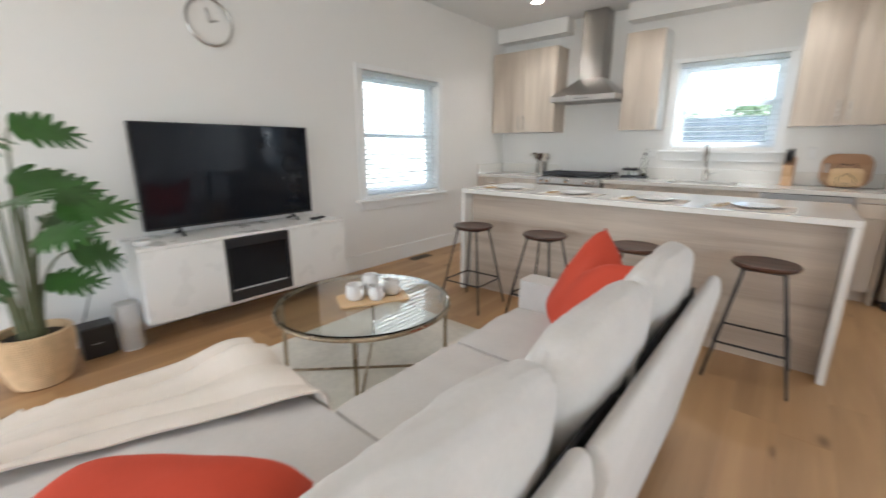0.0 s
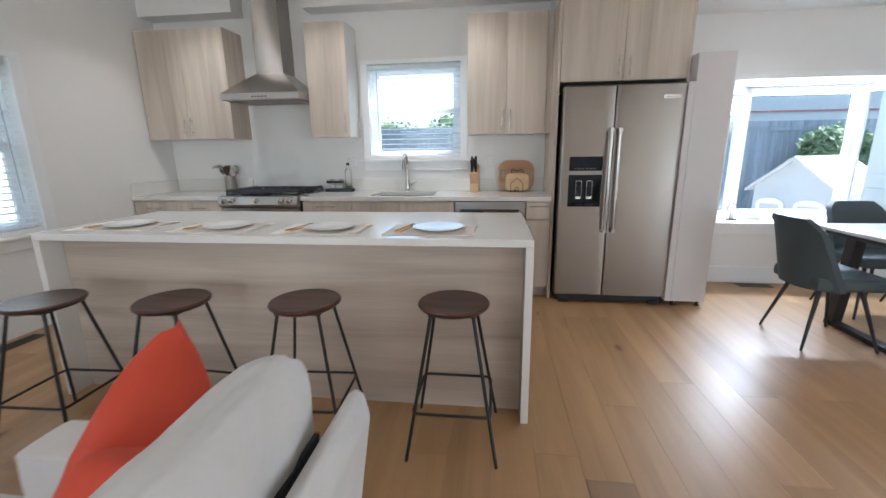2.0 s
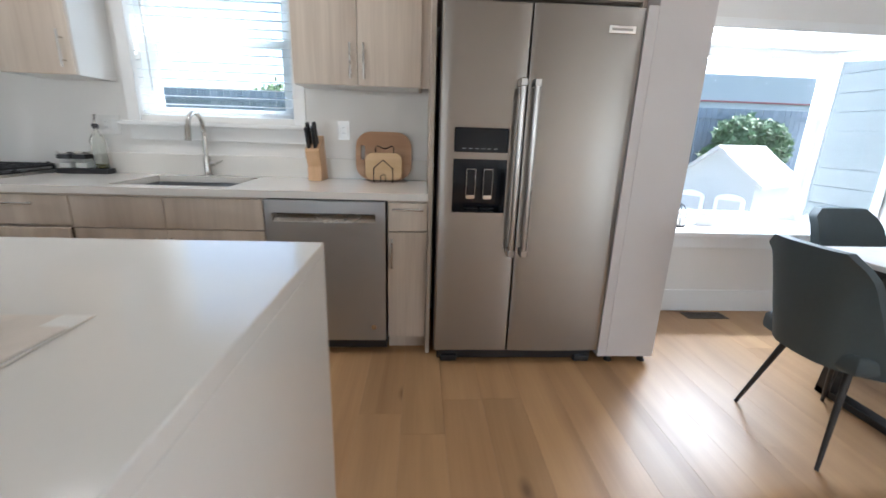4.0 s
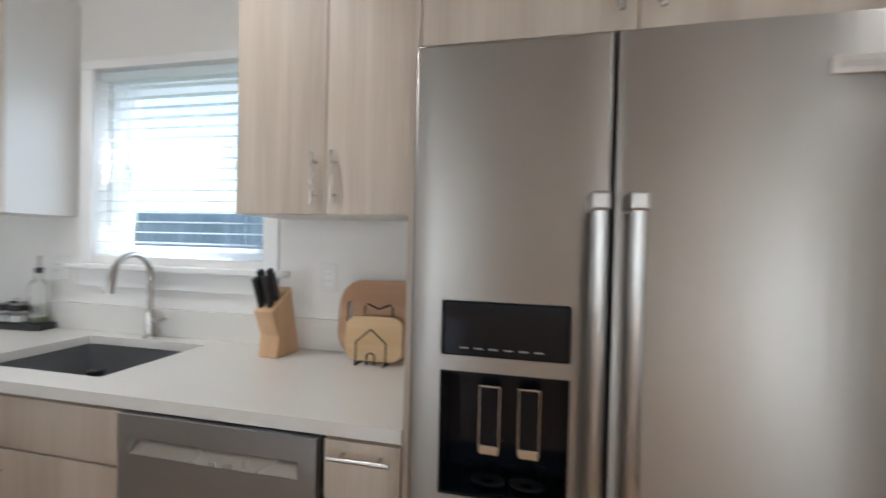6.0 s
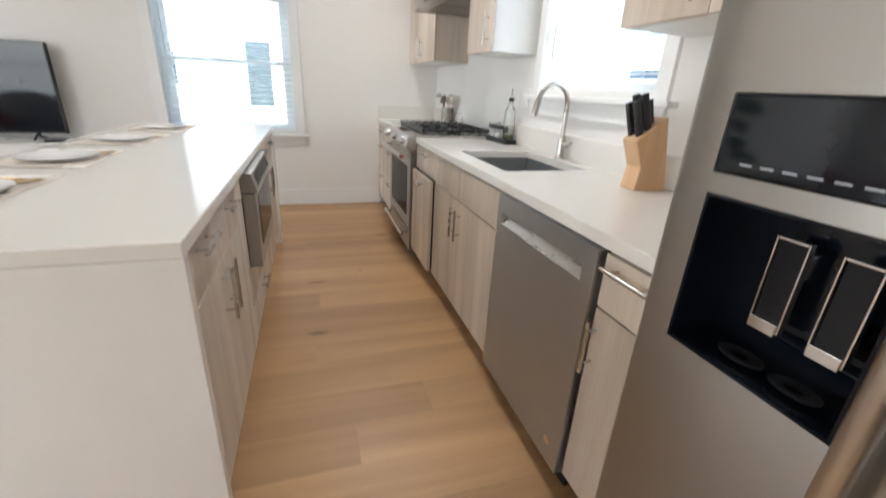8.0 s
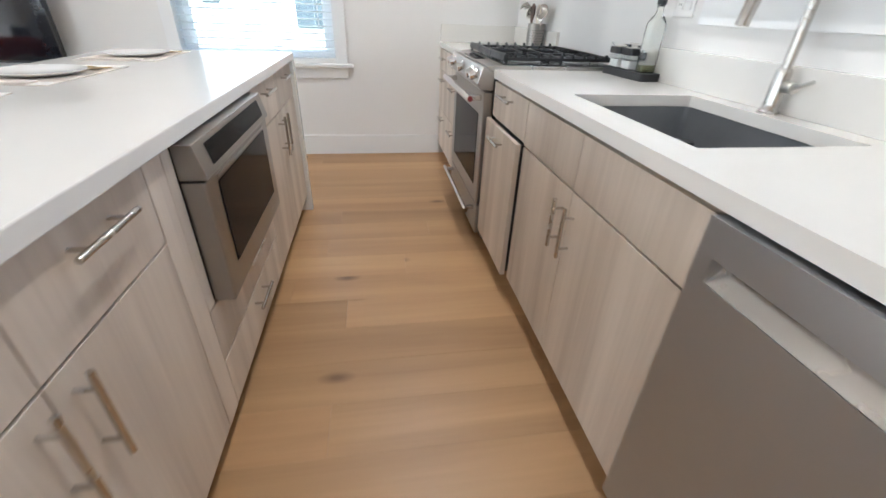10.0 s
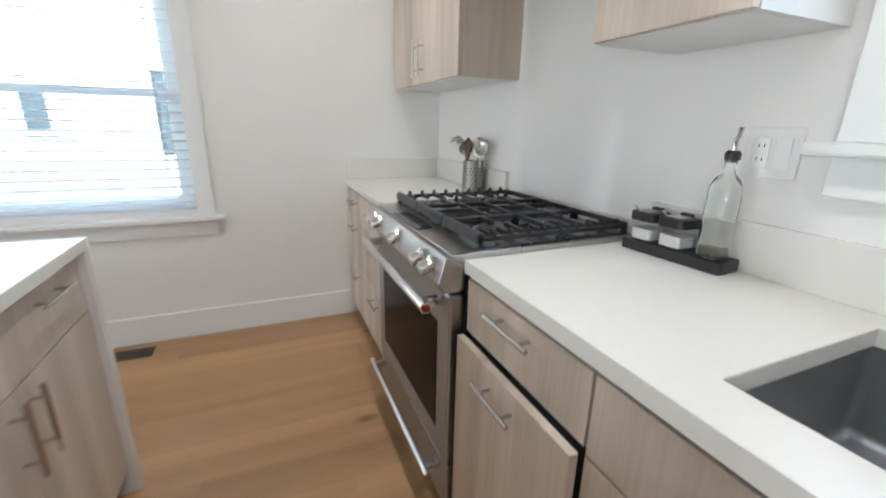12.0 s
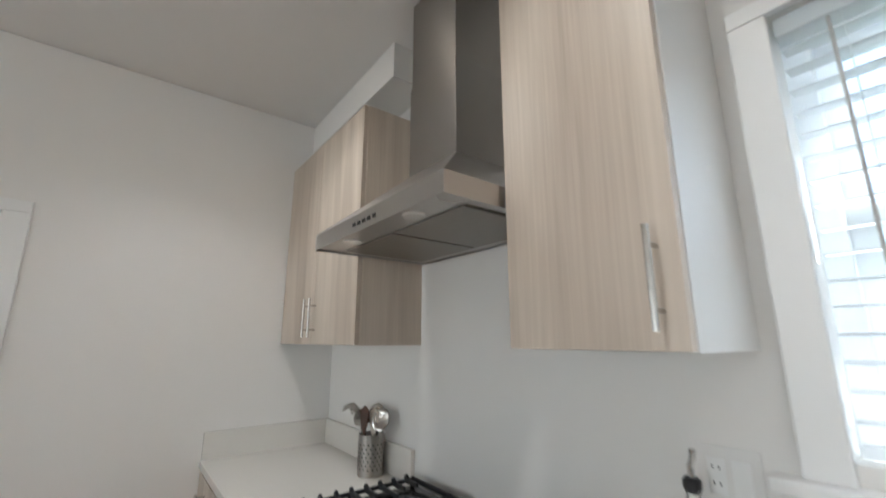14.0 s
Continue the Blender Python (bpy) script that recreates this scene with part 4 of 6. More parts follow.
        if i == 1:
            for y in (-0.20, -0.42):
                box(a, b2, y - 0.005, y + 0.005, zb + 0.002, zt, 0.002, g, 1)
            box(mx - 0.005, mx + 0.005, -0.570, -0.345, zb + 0.002, zt, 0.002, g, 1)
            box(mx - 0.005, mx + 0.005, -0.280, -0.062, zb + 0.002, zt, 0.002, g, 1)
        else:
            out, into = (a, 1) if i == 0 else (b2, -1)
            for j in range(9):
                y = -0.535 + j * 0.056
                ln = 0.135 if j in (2, 6) else 0.085
                prism([(out, zb), (out + into * ln, zb + 0.004), (out + into * ln, zt), (out + into * 0.028, zt), (out + into * 0.010, zt + 0.013), (out, zt + 0.006)],
                      "y", y - 0.005, y + 0.005, g, 0.0015)
            far = b2 if i == 0 else a
            for y in (-0.45, -0.185):
                box(min(far, far - into * 0.085), max(far, far - into * 0.085), y - 0.005, y + 0.005, zb + 0.002, zt, 0.002, g, 1)
        for x in (a + 0.006, b2 - 0.006):
            for y in (-0.578, -0.313, -0.057):
                box(x - 0.006, x + 0.006, y - 0.006, y + 0.006, 0.9355, zb + 0.004, 0, g)
        part("grate", g, M_IRON, t, "black cast iron grate")


kitchen_range()


def hood():
    x0, x1, yf, z0 = 0.955, 1.727, -0.49, 1.795
    c0, c1, cy = 1.20, 1.475, -0.245
    t = thing("range_hood", "stainless steel chimney range hood", "range hood", ((x0 + x1) / 2, -0.24, z0))
    bm = bmesh.new()
    rim = [(x0, yf), (x1, yf), (x1, -0.002), (x0, -0.002)]
    top = [(c0, cy), (c1, cy), (c1, -0.002), (c0, -0.002)]
    lv = [[bm.verts.new((x, y, z)) for x, y in r] for r, z in ((rim, z0), (rim, z0 + 0.056), (top, 2.06))]
    for a, b in zip(lv, lv[1:]):
        for i in range(4):
            bm.faces.new((a[i], a[(i + 1) % 4], b[(i + 1) % 4], b[i]))
    bm.faces.new(lv[2])
    bmesh.ops.recalc_face_normals(bm, faces=bm.faces[:])
    bmesh.ops.bevel(bm, geom=[e for e in bm.edges if not e.is_boundary], offset=0.002, segments=2, profile=0.5, affect="EDGES")
    can = part("canopy", bm, M_STEELX, t)
    part("underside", box(x0 + 0.004, x1 - 0.004, yf + 0.004, -0.004, z0 + 0.006, z0 + 0.012), M_STEELX, can)
    for i in range(2):
        a = x0 + 0.05 + i * 0.34
        part("filter", box(a, a + 0.33, yf + 0.10, -0.05, z0 + 0.001, z0 + 0.006, 0.001), M_FILTER, can, "metal mesh grease filter")
    for x in (x0 + 0.2, x1 - 0.2):
        part("hood_lamp", lathe([(0, 0.0), (0.028, 0.0), (0.033, 0.003), (0.033, 0.006), (0, 0.006)], x, yf + 0.055, z0, 20), M_WHITE, can)
    kb = bmesh.new()
    for i in range(5):
        box(1.27 + i * 0.032, 1.288 + i * 0.032, yf - 0.003, yf, z0 + 0.018, z0 + 0.03, 0.001, kb, 1)
    part("buttons", kb, M_BLACK, can)
    ch = part("chimney", box(c0, c1, cy, -0.002, 2.055, 2.42, 0.002), M_STEEL, t)
    part("chimney_sleeve", box(c0 + 0.004, c1 - 0.004, cy + 0.004, -0.002, 2.42, CZ - 0.001, 0.002), M_STEEL, t)


hood()

# ---------------------------------------------------------------- island
IX0, IX1, IY0, IY1 = 1.150, 3.672, -2.460, -1.603


def island():
    t = thing("kitchen_island", "kitchen island in pale wood-grain with white waterfall top", "kitchen island", ((IX0 + IX1) / 2, (IY0 + IY1) / 2, 0))
    top = bmesh.new()
    box(IX0, IX1, IY0, IY1, CT - 0.036, CT, 0.003, top)
    part("worktop", top, M_QUARTZ, t, "white quartz waterfall top")
    for x0 in (IX0, IX1 - 0.036):
        part("waterfall_end", box(x0, x0 + 0.036, IY0, IY1, 0, CT - 0.0362, 0.002), M_QUARTZ, t)
    a, b = IX0 + 0.037, IX1 - 0.037
    part("back_panel", box(a, b, -2.345, -2.327, 0.0, CT - 0.037), M_CABX, t, "horizontal-grain back panel")
    part("body", box(a, b, -2.326, -1.645, 0.10, CT - 0.037), M_CAB, t)
    part("toe_kick", box(a, b, -1.70, -1.69, 0.0, 0.10), M_CAB, t)
    y = -1.645
    zt = CT - 0.04
    for x0, x1 in ((a, 1.623), (1.623, 2.048), (2.862, 3.25), (3.25, b)):
        front(t, "drawer_front", x0, x1, 0.702, zt, y, 1, ((x0 + x1) / 2, 0.828, 0.17, False))
    for x0, x1, hx in ((a, 1.623, 1.585), (1.623, 2.048, 1.661), (2.862, 3.25, 3.212), (3.25, b, 3.288)):
        front(t, "cabinet_door", x0, x1, 0.105, 0.699, y, 1, (hx, 0.60, 0.18, True))
    part("filler", box(2.051, 2.101, y, y + 0.02, 0.449, zt, 0.001), M_CAB, t)
    part("filler", box(2.739, 2.781, y, y + 0.02, 0.449, zt, 0.001), M_CAB, t)
    part("filler", box(2.783, 2.860, y, y + 0.02, 0.105, zt, 0.001), M_CAB, t)
    front(t, "drawer_front", 2.05, 2.78, 0.105, 0.275, y, 1, (2.415, 0.235, 0.16, False))
    front(t, "drawer_front", 2.05, 2.78, 0.277, 0.445, y, 1, (2.415, 0.415, 0.16, False))
    m = thing("microwave_drawer", "stainless steel drawer microwave built into the island", "microwave", (2.415, -1.64, 0.45))
    part("body", box(2.107, 2.733, y, y + 0.020, 0.455, CT - 0.043, 0.002), M_BLACK, m)
    part("control_panel", prism([(y + 0.021, 0.788), (y + 0.021, 0.872), (y + 0.066, 0.870), (y + 0.084, 0.794), (y + 0.080, 0.788)], "x", 2.103, 2.737, bevel=0.002), M_STEEL, m)
    gl = bmesh.new()
    v = [gl.verts.new(p) for p in ((2.165, y + 0.0700, 0.858), (2.68, y + 0.0700, 0.858), (2.68, y + 0.0818, 0.808), (2.165, y + 0.0818, 0.808))]
    f = gl.faces.new(v)
    bmesh.ops.solidify(gl, geom=[f], thickness=0.002)
    part("display", gl, M_SCREEN, m, "black glass control strip")
    d = part("drawer_door", box(2.103, 2.737, y + 0.021, y + 0.074, 0.452, 0.783, 0.004), M_STEEL, m)
    part("door_lip", box(2.18, 2.66, y + 0.074, y + 0.078, 0.768, 0.776, 0.001), M_STEELX, d)
    part("maker_mark", box(2.215, 2.235, y + 0.074, y + 0.0752, 0.488, 0.491), M_GREYPL, d)
    part("door_window", box(2.17, 2.66, y + 0.074, y + 0.0765, 0.530, 0.760, 0.002), M_OVEN, d, "dark glass window")


island()


def bar_stool(x, y, z, turn):
    t = thing("bar_stool", "round dark walnut bar stool with thin black metal legs", "stool", (0, 0, 0), group="bar stools along the island")
    seat = lathe([(0, z - 0.034), (0.10, z - 0.034), (0.140, z - 0.028), (0.154, z - 0.016), (0.156, z - 0.008), (0.150, z - 0.001), (0.13, z - 0.002), (0.06, z - 0.006), (0, z - 0.007)], 0, 0, 0, 40)
    part("seat", seat, M_WALNUT, t, "dark walnut dished seat", smooth=True)
    top, bot, zs = 0.088, 0.192, z - 0.034
    zr = 0.215
    k = top + (bot - top) * (1 - zr / zs)
    for sx in (-1, 1):
        for sy in (-1, 1):
            part("leg", tube([(sx * top, sy * top, zs + 0.002), (sx * bot, sy * bot, 0.0)], 0.0075, 8), M_BLKMETAL, t, smooth=True)
    ring = [(u, v, zr) for u, v in rounded(-k - 0.008, k + 0.008, -k - 0.008, k + 0.008, 0.03, 4)]
    part("footrest", tube(ring, 0.0065, 8, closed=True), M_BLKMETAL, t, "black rod footrest", smooth=True)
    part("seat_plate", box(-0.10, 0.10, -0.10, 0.10, zs - 0.004, zs, 0.001), M_BLKMETAL, t)
    t.matrix_basis = pose(x, y, 0, 0, 0, turn)
    return t


st = bar_stool(3.327, -2.575, 0.665, 0)
for x, y, a in ((2.668, -2.612, 3), (2.064, -2.660, -4), (1.468, -2.712, 2)):
    copy_thing(st, pose(x, y, 0, 0, 0, a))

# ---------------------------------------------------------------- living room


def sofa():
    t = thing("sofa", "pale grey linen chaise sofa with loose back cushions", "sofa", (2.85, -4.4, 0))
    xb, y1, y0 = 3.225, -3.43, -5.62   # outer back, far arm end, near end
    outer = xb
    for a, b, xb in ((-4.725, y1 - 0.03, outer), (y0, -4.735, outer - 0.018)):
        part("back_frame", prism([(xb - 0.16, 0.10), (xb - 0.09, 0.10), (xb, 0.72), (xb - 0.010, 0.772), (xb - 0.032, 0.785), (xb - 0.052, 0.768), (xb - 0.060, 0.5)], "y", a, b, bevel=0.012), M_SOFA, t, smooth=True)
    xb = outer
    part("arm", cushion(2.37, xb - 0.085, y1 - 0.12, y1 + 0.02, 0.10, 0.612, 0.22, 10, 0.004, 3, 8), M_SOFA, t, smooth=True)
    part("base", box(2.45, xb - 0.11, y0, y1 - 0.11, 0.10, 0.27, 0.02), M_SOFA, t)
    part("chaise_base", box(1.82, 2.449, y0, -4.74, 0.10, 0.27, 0.02), M_SOFA, t)
    for i, (a, b) in enumerate(((-4.075, y1 - 0.115), (-4.70, -4.078))):
        part("seat_cushion", cushion(2.37, 3.10, a, b, 0.26, 0.465, 0.3, 16, 0.007, i, 8), M_SOFA, t, smooth=True)
    part("seat_cushion", cushion(1.79, 3.10, y0 + 0.02, -4.703, 0.26, 0.47, 0.25, 18, 0.007, 7, 10), M_SOFA, t, smooth=True)
    for i, (a, b) in enumerate(((-4.105, y1 - 0.065), (-4.705, -4.095), (-5.31, -4.695))):
        c = cushion(-0.105, 0.105, a, b, 0.0, 0.515, 0.64, 26, 0.009, 11 + i, 3.6)
        mid, hl = (a + b) / 2, (b - a) / 2
        for v in c.verts:
            k = max(0.0, v.co.z / 0.50)
            v.co.x *= 1.20 - 0.66 * min(k, 1.0) ** 2.2
            e = min(1.0, abs(v.co.y - mid) / hl)
            v.co.x *= 1 - 0.30 * e ** 4
            v.co.z -= 0.014 * e ** 4 * k
            v.co += Vector((0.006, 0, 0.003)) * k * noise.noise(Vector((v.co.y * 26 + i * 9, v.co.z * 5, v.co.x * 6)))
        part("back_cushion", place(c, pose((2.975, 2.978, 2.975)[i], 0, 0.425, 0, (13, 13, 13)[i], 0)), M_SOFA, t, smooth=True)
    # Dark sheet: lining plus painted shade between back cushions and frame.
    part("lining", prism([(xb - 0.150, 0.28), (xb - 0.142, 0.28), (xb - 0.082, 0.50), (xb - 0.074, 0.745), (xb - 0.084, 0.745), (xb - 0.092, 0.50)], "y", y0 + 0.03, y1 - 0.14), M_SOFASHADE, t)
    for x, y in ((1.86, y0 + 0.06), (1.86, -4.80), (3.18, y0 + 0.06), (3.18, y1 - 0.05), (2.48, y1 - 0.05)):
        part("leg", lathe([(0, 0), (0.018, 0), (0.026, 0.105), (0, 0.105)], min(x, 3.09), y, 0, 12), M_WALNUT, t)


sofa()


def throw_pillow(m, seed, size=0.46, fat=1.0, soft=0.0, chop=0.0):
    """A square scatter pillow with pinched corners."""
    b = bmesh.new()
    n = 22
    grid = {}
    h = size / 2
    for s in (1, -1):
        for i in range(n + 1):
            for j in range(n + 1):
                u, v = 2 * i / n - 1, 2 * j / n - 1
                edge = i in (0, n) or j in (0, n)
                if s < 0 and edge:
                    grid[s, i, j] = grid[1, i, j]
                    continue
                th = 0.085 * fat * ((1 - u ** 4) * (1 - v ** 4)) ** 0.55
                k = 1 - 0.07 * (1 - u * u) * abs(v) ** 3 - 0.0
                k2 = 1 - 0.07 * (1 - v * v) * abs(u) ** 3
                w = 0.012 * noise.noise(Vector((u * 2.4 + seed * 5, v * 2.4, s))) * (1 - 0.6 * max(abs(u), abs(v)))
                r = 1 - 0.13 * soft * (u * v) ** 2
                dip = chop * (1 - abs(u)) ** 1.4 * max(0.0, v + 0.25) ** 1.6
                w += 0.5 * chop * math.sin(u * 3.0) * max(0.0, v) * (1 - u * u)
                grid[s, i, j] = b.verts.new((u * h * k2 * r, v * h * k * r - dip, s * th * (1 - 1.5 * dip) + w))
    for s in (1, -1):
        for i in range(n):
            for j in range(n):
                q = [grid[s, i, j], grid[s, i + 1, j], grid[s, i + 1, j + 1], grid[s, i, j + 1]]
                b.faces.new(q if s > 0 else q[::-1])
    place(b, m)
    return solid("throw_pillow", b, M_RED, "coral red cotton throw pillow on the sofa", "pillow", smooth=True)


def upright(center, edge, up):
    """The pose of a pillow by its middle, the way of its top edge and the way up its face."""
    e, v = Vector(edge).normalized(), Vector(up).normalized()
    w = e.cross(v).normalized()
    return Matrix.Translation(center) @ Matrix((e, w.cross(e), w)).transposed().to_4x4()


throw_pillow(upright((2.790, -3.655, 0.652), (0.62, -0.78, -0.10), (0.42, 0.18, 0.88)), 1, 0.51, 1.25, 0.0, 0.10)
throw_pillow(upright((2.67, -5.30, 0.553), (0.77, 0.64, 0.0), (-0.55, 0.65, 0.10)), 2, 0.55, 1.6, 1.0)


def blanket():
    """A knitted throw laid over the chaise in loose folds, hanging down its front."""
    b = bmesh.new()
    n, k = 70, 90
    vs = []
    for i in range(n + 1):
        row = []
        for j in range(k + 1):
            u, v = i / n, j / k
            y = -5.50 + 0.86 * u
            right = 2.02 + 0.36 * u ** 1.5
            x = 1.64 + (right - 1.64) * v
            w = v * 17 + 2.4 * u * (1 - v) + 1.6 * math.sin(u * 2.6) + 1.5 * noise.noise(Vector((u * 1.5, v * 2, 3)))
            ridge = abs(math.sin(w))
            fold = 0.042 * ridge * (0.55 + 0.45 * noise.noise(Vector((u * 2, v * 3, 1)))) + 0.014 * noise.noise(Vector((u * 3, v * 7, 0)))
            z = 0.488 + fold + 0.05 * math.exp(-((u - 0.84) / 0.13) ** 2 - ((v - 0.45) / 0.4) ** 2)
            if x < 1.79:
                z -= (1.79 - x) * 2.1
                x = 1.785 - (1.79 - x) * 0.12 + fold * 0.6
            if y > -4.71:
                z -= (y + 4.71) * 2.6
                y = -4.705 + 0.012 * v
            row.append(b.verts.new((x, y, max(z, 0.16))))
        vs.append(row)
    for i in range(n):
        for j in range(k):
            b.faces.new((vs[i][j], vs[i + 1][j], vs[i + 1][j + 1], vs[i][j + 1]))
    bmesh.ops.recalc_face_normals(b, faces=b.faces[:])
    bmesh.ops.solidify(b, geom=b.faces[:], thickness=0.008)
    return solid("throw_blanket", b, M_THROW, "cream knitted throw draped over the sofa chaise", "blanket", smooth=True)


blanket()
rug = box(0.95, 2.75, -5.6, -3.12, 0.001, 0.014, 0.004)
solid("area_rug", rug, M_RUG, "cream mottled low-pile area rug", "rug")


def coffee_table(x, y, r, h):
    t = thing("coffee_table", "round glass coffee table with slim brass legs", "coffee table", (x, y, 0.014))
    part("glass_top", lathe([(0, h - 0.010), (r - 0.004, h - 0.010), (r, h - 0.006), (r, h - 0.002), (r - 0.002, h), (0, h)], x, y, 0, 64), M_GLASS, t, "clear tempered glass top")
    ring = [(x + (r - 0.004) * math.cos(2 * math.pi * i / 64), y + (r - 0.004) * math.sin(2 * math.pi * i / 64), h - 0.022) for i in range(64)]
    part("rim", tube(ring, 0.0115, 8, closed=True), M_BRASS, t, "aged brass rim", smooth=True)
    for i in range(4):
        a = radians(45 + 90 * i)
        px, py = x + (r - 0.02) * math.cos(a), y + (r - 0.02) * math.sin(a)
        part("leg", tube([(px, py, h - 0.022), (px, py, 0.014)], 0.011, 10), M_BRASS, t, smooth=True)
    for i in range(2):
        a = radians(45 + 90 * i)
        dx, dy = (r - 0.02) * math.cos(a), (r - 0.02) * math.sin(a)
        part("stretcher", tube([(x - dx, y - dy, 0.03 + 0.012 * i), (x + dx, y + dy, 0.03 + 0.012 * i)], 0.008, 8), M_BRASS, t, smooth=True)


coffee_table(1.66, -3.985, 0.47, 0.45)


def cup_tray(x, y, z):
    t = thing("serving_tray", "small wooden serving tray on the glass table", "tray", (x, y, z))
    bm = prism(rounded(-0.19, 0.19, -0.10, 0.10, 0.03), "z", z, z + 0.010, bevel=0.002)
    part("board", place(bm, pose(x, y, 0, 0, 0, 62) ), M_BAMBOO, t)
    for i, (u, v, r, h) in enumerate(((-0.095, 0.0, 0.052, 0.085), (0.012, -0.045, 0.043, 0.080), (0.115, 0.012, 0.047, 0.082), (0.0, 0.052, 0.046, 0.115))):
        p = pose(x, y, 0, 0, 0, 62) @ Vector((u, v, 0))
        c = thing("mug" if i != 3 else "creamer", "small white ceramic cup on the serving tray", "cup", (p.x, p.y, z + 0.010), group="white cups on the tray")
        part("body", lathe([(0, 0), (r * 0.72, 0), (r * 0.95, 0.012), (r, h * 0.5), (r * 0.92, h), (r * 0.84, h - 0.002), (r * 0.88, h * 0.5), (r * 0.6, 0.008), (0, 0.008)], p.x, p.y, z + 0.0105, 24), M_WHITE, c, smooth=True)
        hp = [(p.x + r * 0.9 + 0.022 * math.sin(math.pi * q / 8), p.y, z + 0.012 + h * 0.25 + h * 0.5 * q / 8) for q in range(9)]
        part("handle", tube(hp, 0.004, 8), M_WHITE, c, smooth=True)


cup_tray(1.69, -3.95, 0.4505)


def tv_set():
    t = thing("television", "large black flat screen television on a white console", "television", (0.15, -3.95, 0.665))
    y0, y1, z0, z1 = -4.578, -3.326, 0.715, 1.425
    part("body", box(0.095, 0.135, y0, y1, z0, z1, 0.006), M_BLACK, t)
    part("bezel", box(0.1352, 0.1465, y0, y1, z0, z1, 0.003), M_BLACK, t)
    part("screen", box(0.1466, 0.1485, y0 + 0.008, y1 - 0.008, z0 + 0.016, z1 - 0.008), M_SCREEN, t, "glossy black screen")
    for y in (-4.38, -3.52):
        f = tube([(0.06, y, 0.672), (0.14, y, 0.69), (0.15, y, 0.72)], 0.009, 8)
        tube([(0.15, y, 0.72), (0.24, y, 0.674)], 0.009, 8, f)
        part("foot", f, M_BLACK, t, smooth=True)
    return t


tv_set()


def media_console():
    y0, y1, z0, z1, d = -4.705, -3.20, 0.165, 0.665, 0.43
    t = thing("media_console", "wall-hung white media console with an electric fireplace", "console", (0.2, -3.95, z0))
    f0, f1, g0, g1 = -4.203, -3.725, 0.180, 0.636
    part("top", box(0.001, d, y0, y1, z1 - 0.02, z1, 0.002), M_LACQ, t)
    part("bottom", box(0.001, d - 0.002, y0, y1, z0, z0 + 0.015, 0.002), M_LACQ, t)
    for a, b in ((y0, f0 - 0.003), (f1 + 0.003, y1)):
        part("side", box(0.001, d - 0.021, a, b, z0 + 0.016, z1 - 0.021), M_LACQ, t)
        part("cabinet_door", box(d - 0.02, d, a + 0.001, b - 0.001, z0 + 0.016, z1 - 0.022, 0.0015), M_LACQ, t)
    fp = part("fireplace", box(0.05, d - 0.06, f0, f1, z0 + 0.016, z1 - 0.022), M_BLACK, t, "black electric fireplace insert")
    fr = bmesh.new()
    box(d - 0.06, d + 0.004, f0, f0 + 0.02, g0 + 0.002, g1, 0.002, fr)
    box(d - 0.06, d + 0.004, f1 - 0.02, f1, g0 + 0.002, g1, 0.002, fr)
    box(d - 0.06, d + 0.004, f0 + 0.02, f1 - 0.02, g1 - 0.06, g1, 0.002, fr)
    box(d - 0.06, d + 0.004, f0 + 0.02, f1 - 0.02, g0 + 0.002, g0 + 0.07, 0.002, fr)
    part("surround", fr, M_BLACK, fp)
    part("fire_glass", box(d - 0.02, d - 0.016, f0 + 0.02, f1 - 0.02, g0 + 0.07, g1 - 0.06), M_BLACKGL, fp, "smoked fireplace glass")
    part("ember_trim", box(d - 0.014, d - 0.008, f0 + 0.03, f1 - 0.03, g0 + 0.074, g0 + 0.084), M_GREYPL, fp)
    s = thing("remote_control", "small black remote control on the console", "remote", (0.28, -3.36, z1))
    part("body", place(box(-0.02, 0.02, -0.07, 0.07, 0.001, 0.018, 0.005), pose(0.28, -3.36, z1, 0, 0, 15)), M_BLACK, s)
    b = thing("router_puck", "small white round device on the console", "router", (0.30, -4.64, z1))
    part("body", lathe([(0, 0), (0.045, 0), (0.05, 0.006), (0.05, 0.022), (0.044, 0.028), (0, 0.028)], 0.30, -4.64, z1 + 0.001, 24), M_WHITE, b, smooth=True)


media_console()


def wall_clock(y, z, r):
    t = thing("wall_clock", "round white wall clock with pale ring", "clock", (0.0, y, z))
    m = pose(0.002, y, z, 0, 90, 0)
    part("face", place(lathe([(0, 0.004), (r - 0.02, 0.004), (r - 0.02, 0), (0, 0)], 0, 0, 0, 48), m), M_LACQ, t)
    ring = [(0.012, y + r * math.cos(2 * math.pi * i / 48), z + r * math.sin(2 * math.pi * i / 48)) for i in range(48)]
    part("ring", tube(ring, 0.009, 8, closed=True), M_NICKEL, t, "pale metal ring", smooth=True)
    for a, ln in ((100, 0.6), (20, 0.42)):
        c, s = math.cos(radians(a)), math.sin(radians(a))
        part("clock_hand", tube([(0.012, y, z), (0.012, y + r * ln * c, z + r * ln * s)], 0.004, 6), M_NICKEL, t)


wall_clock(-3.95, 2.13, 0.155)


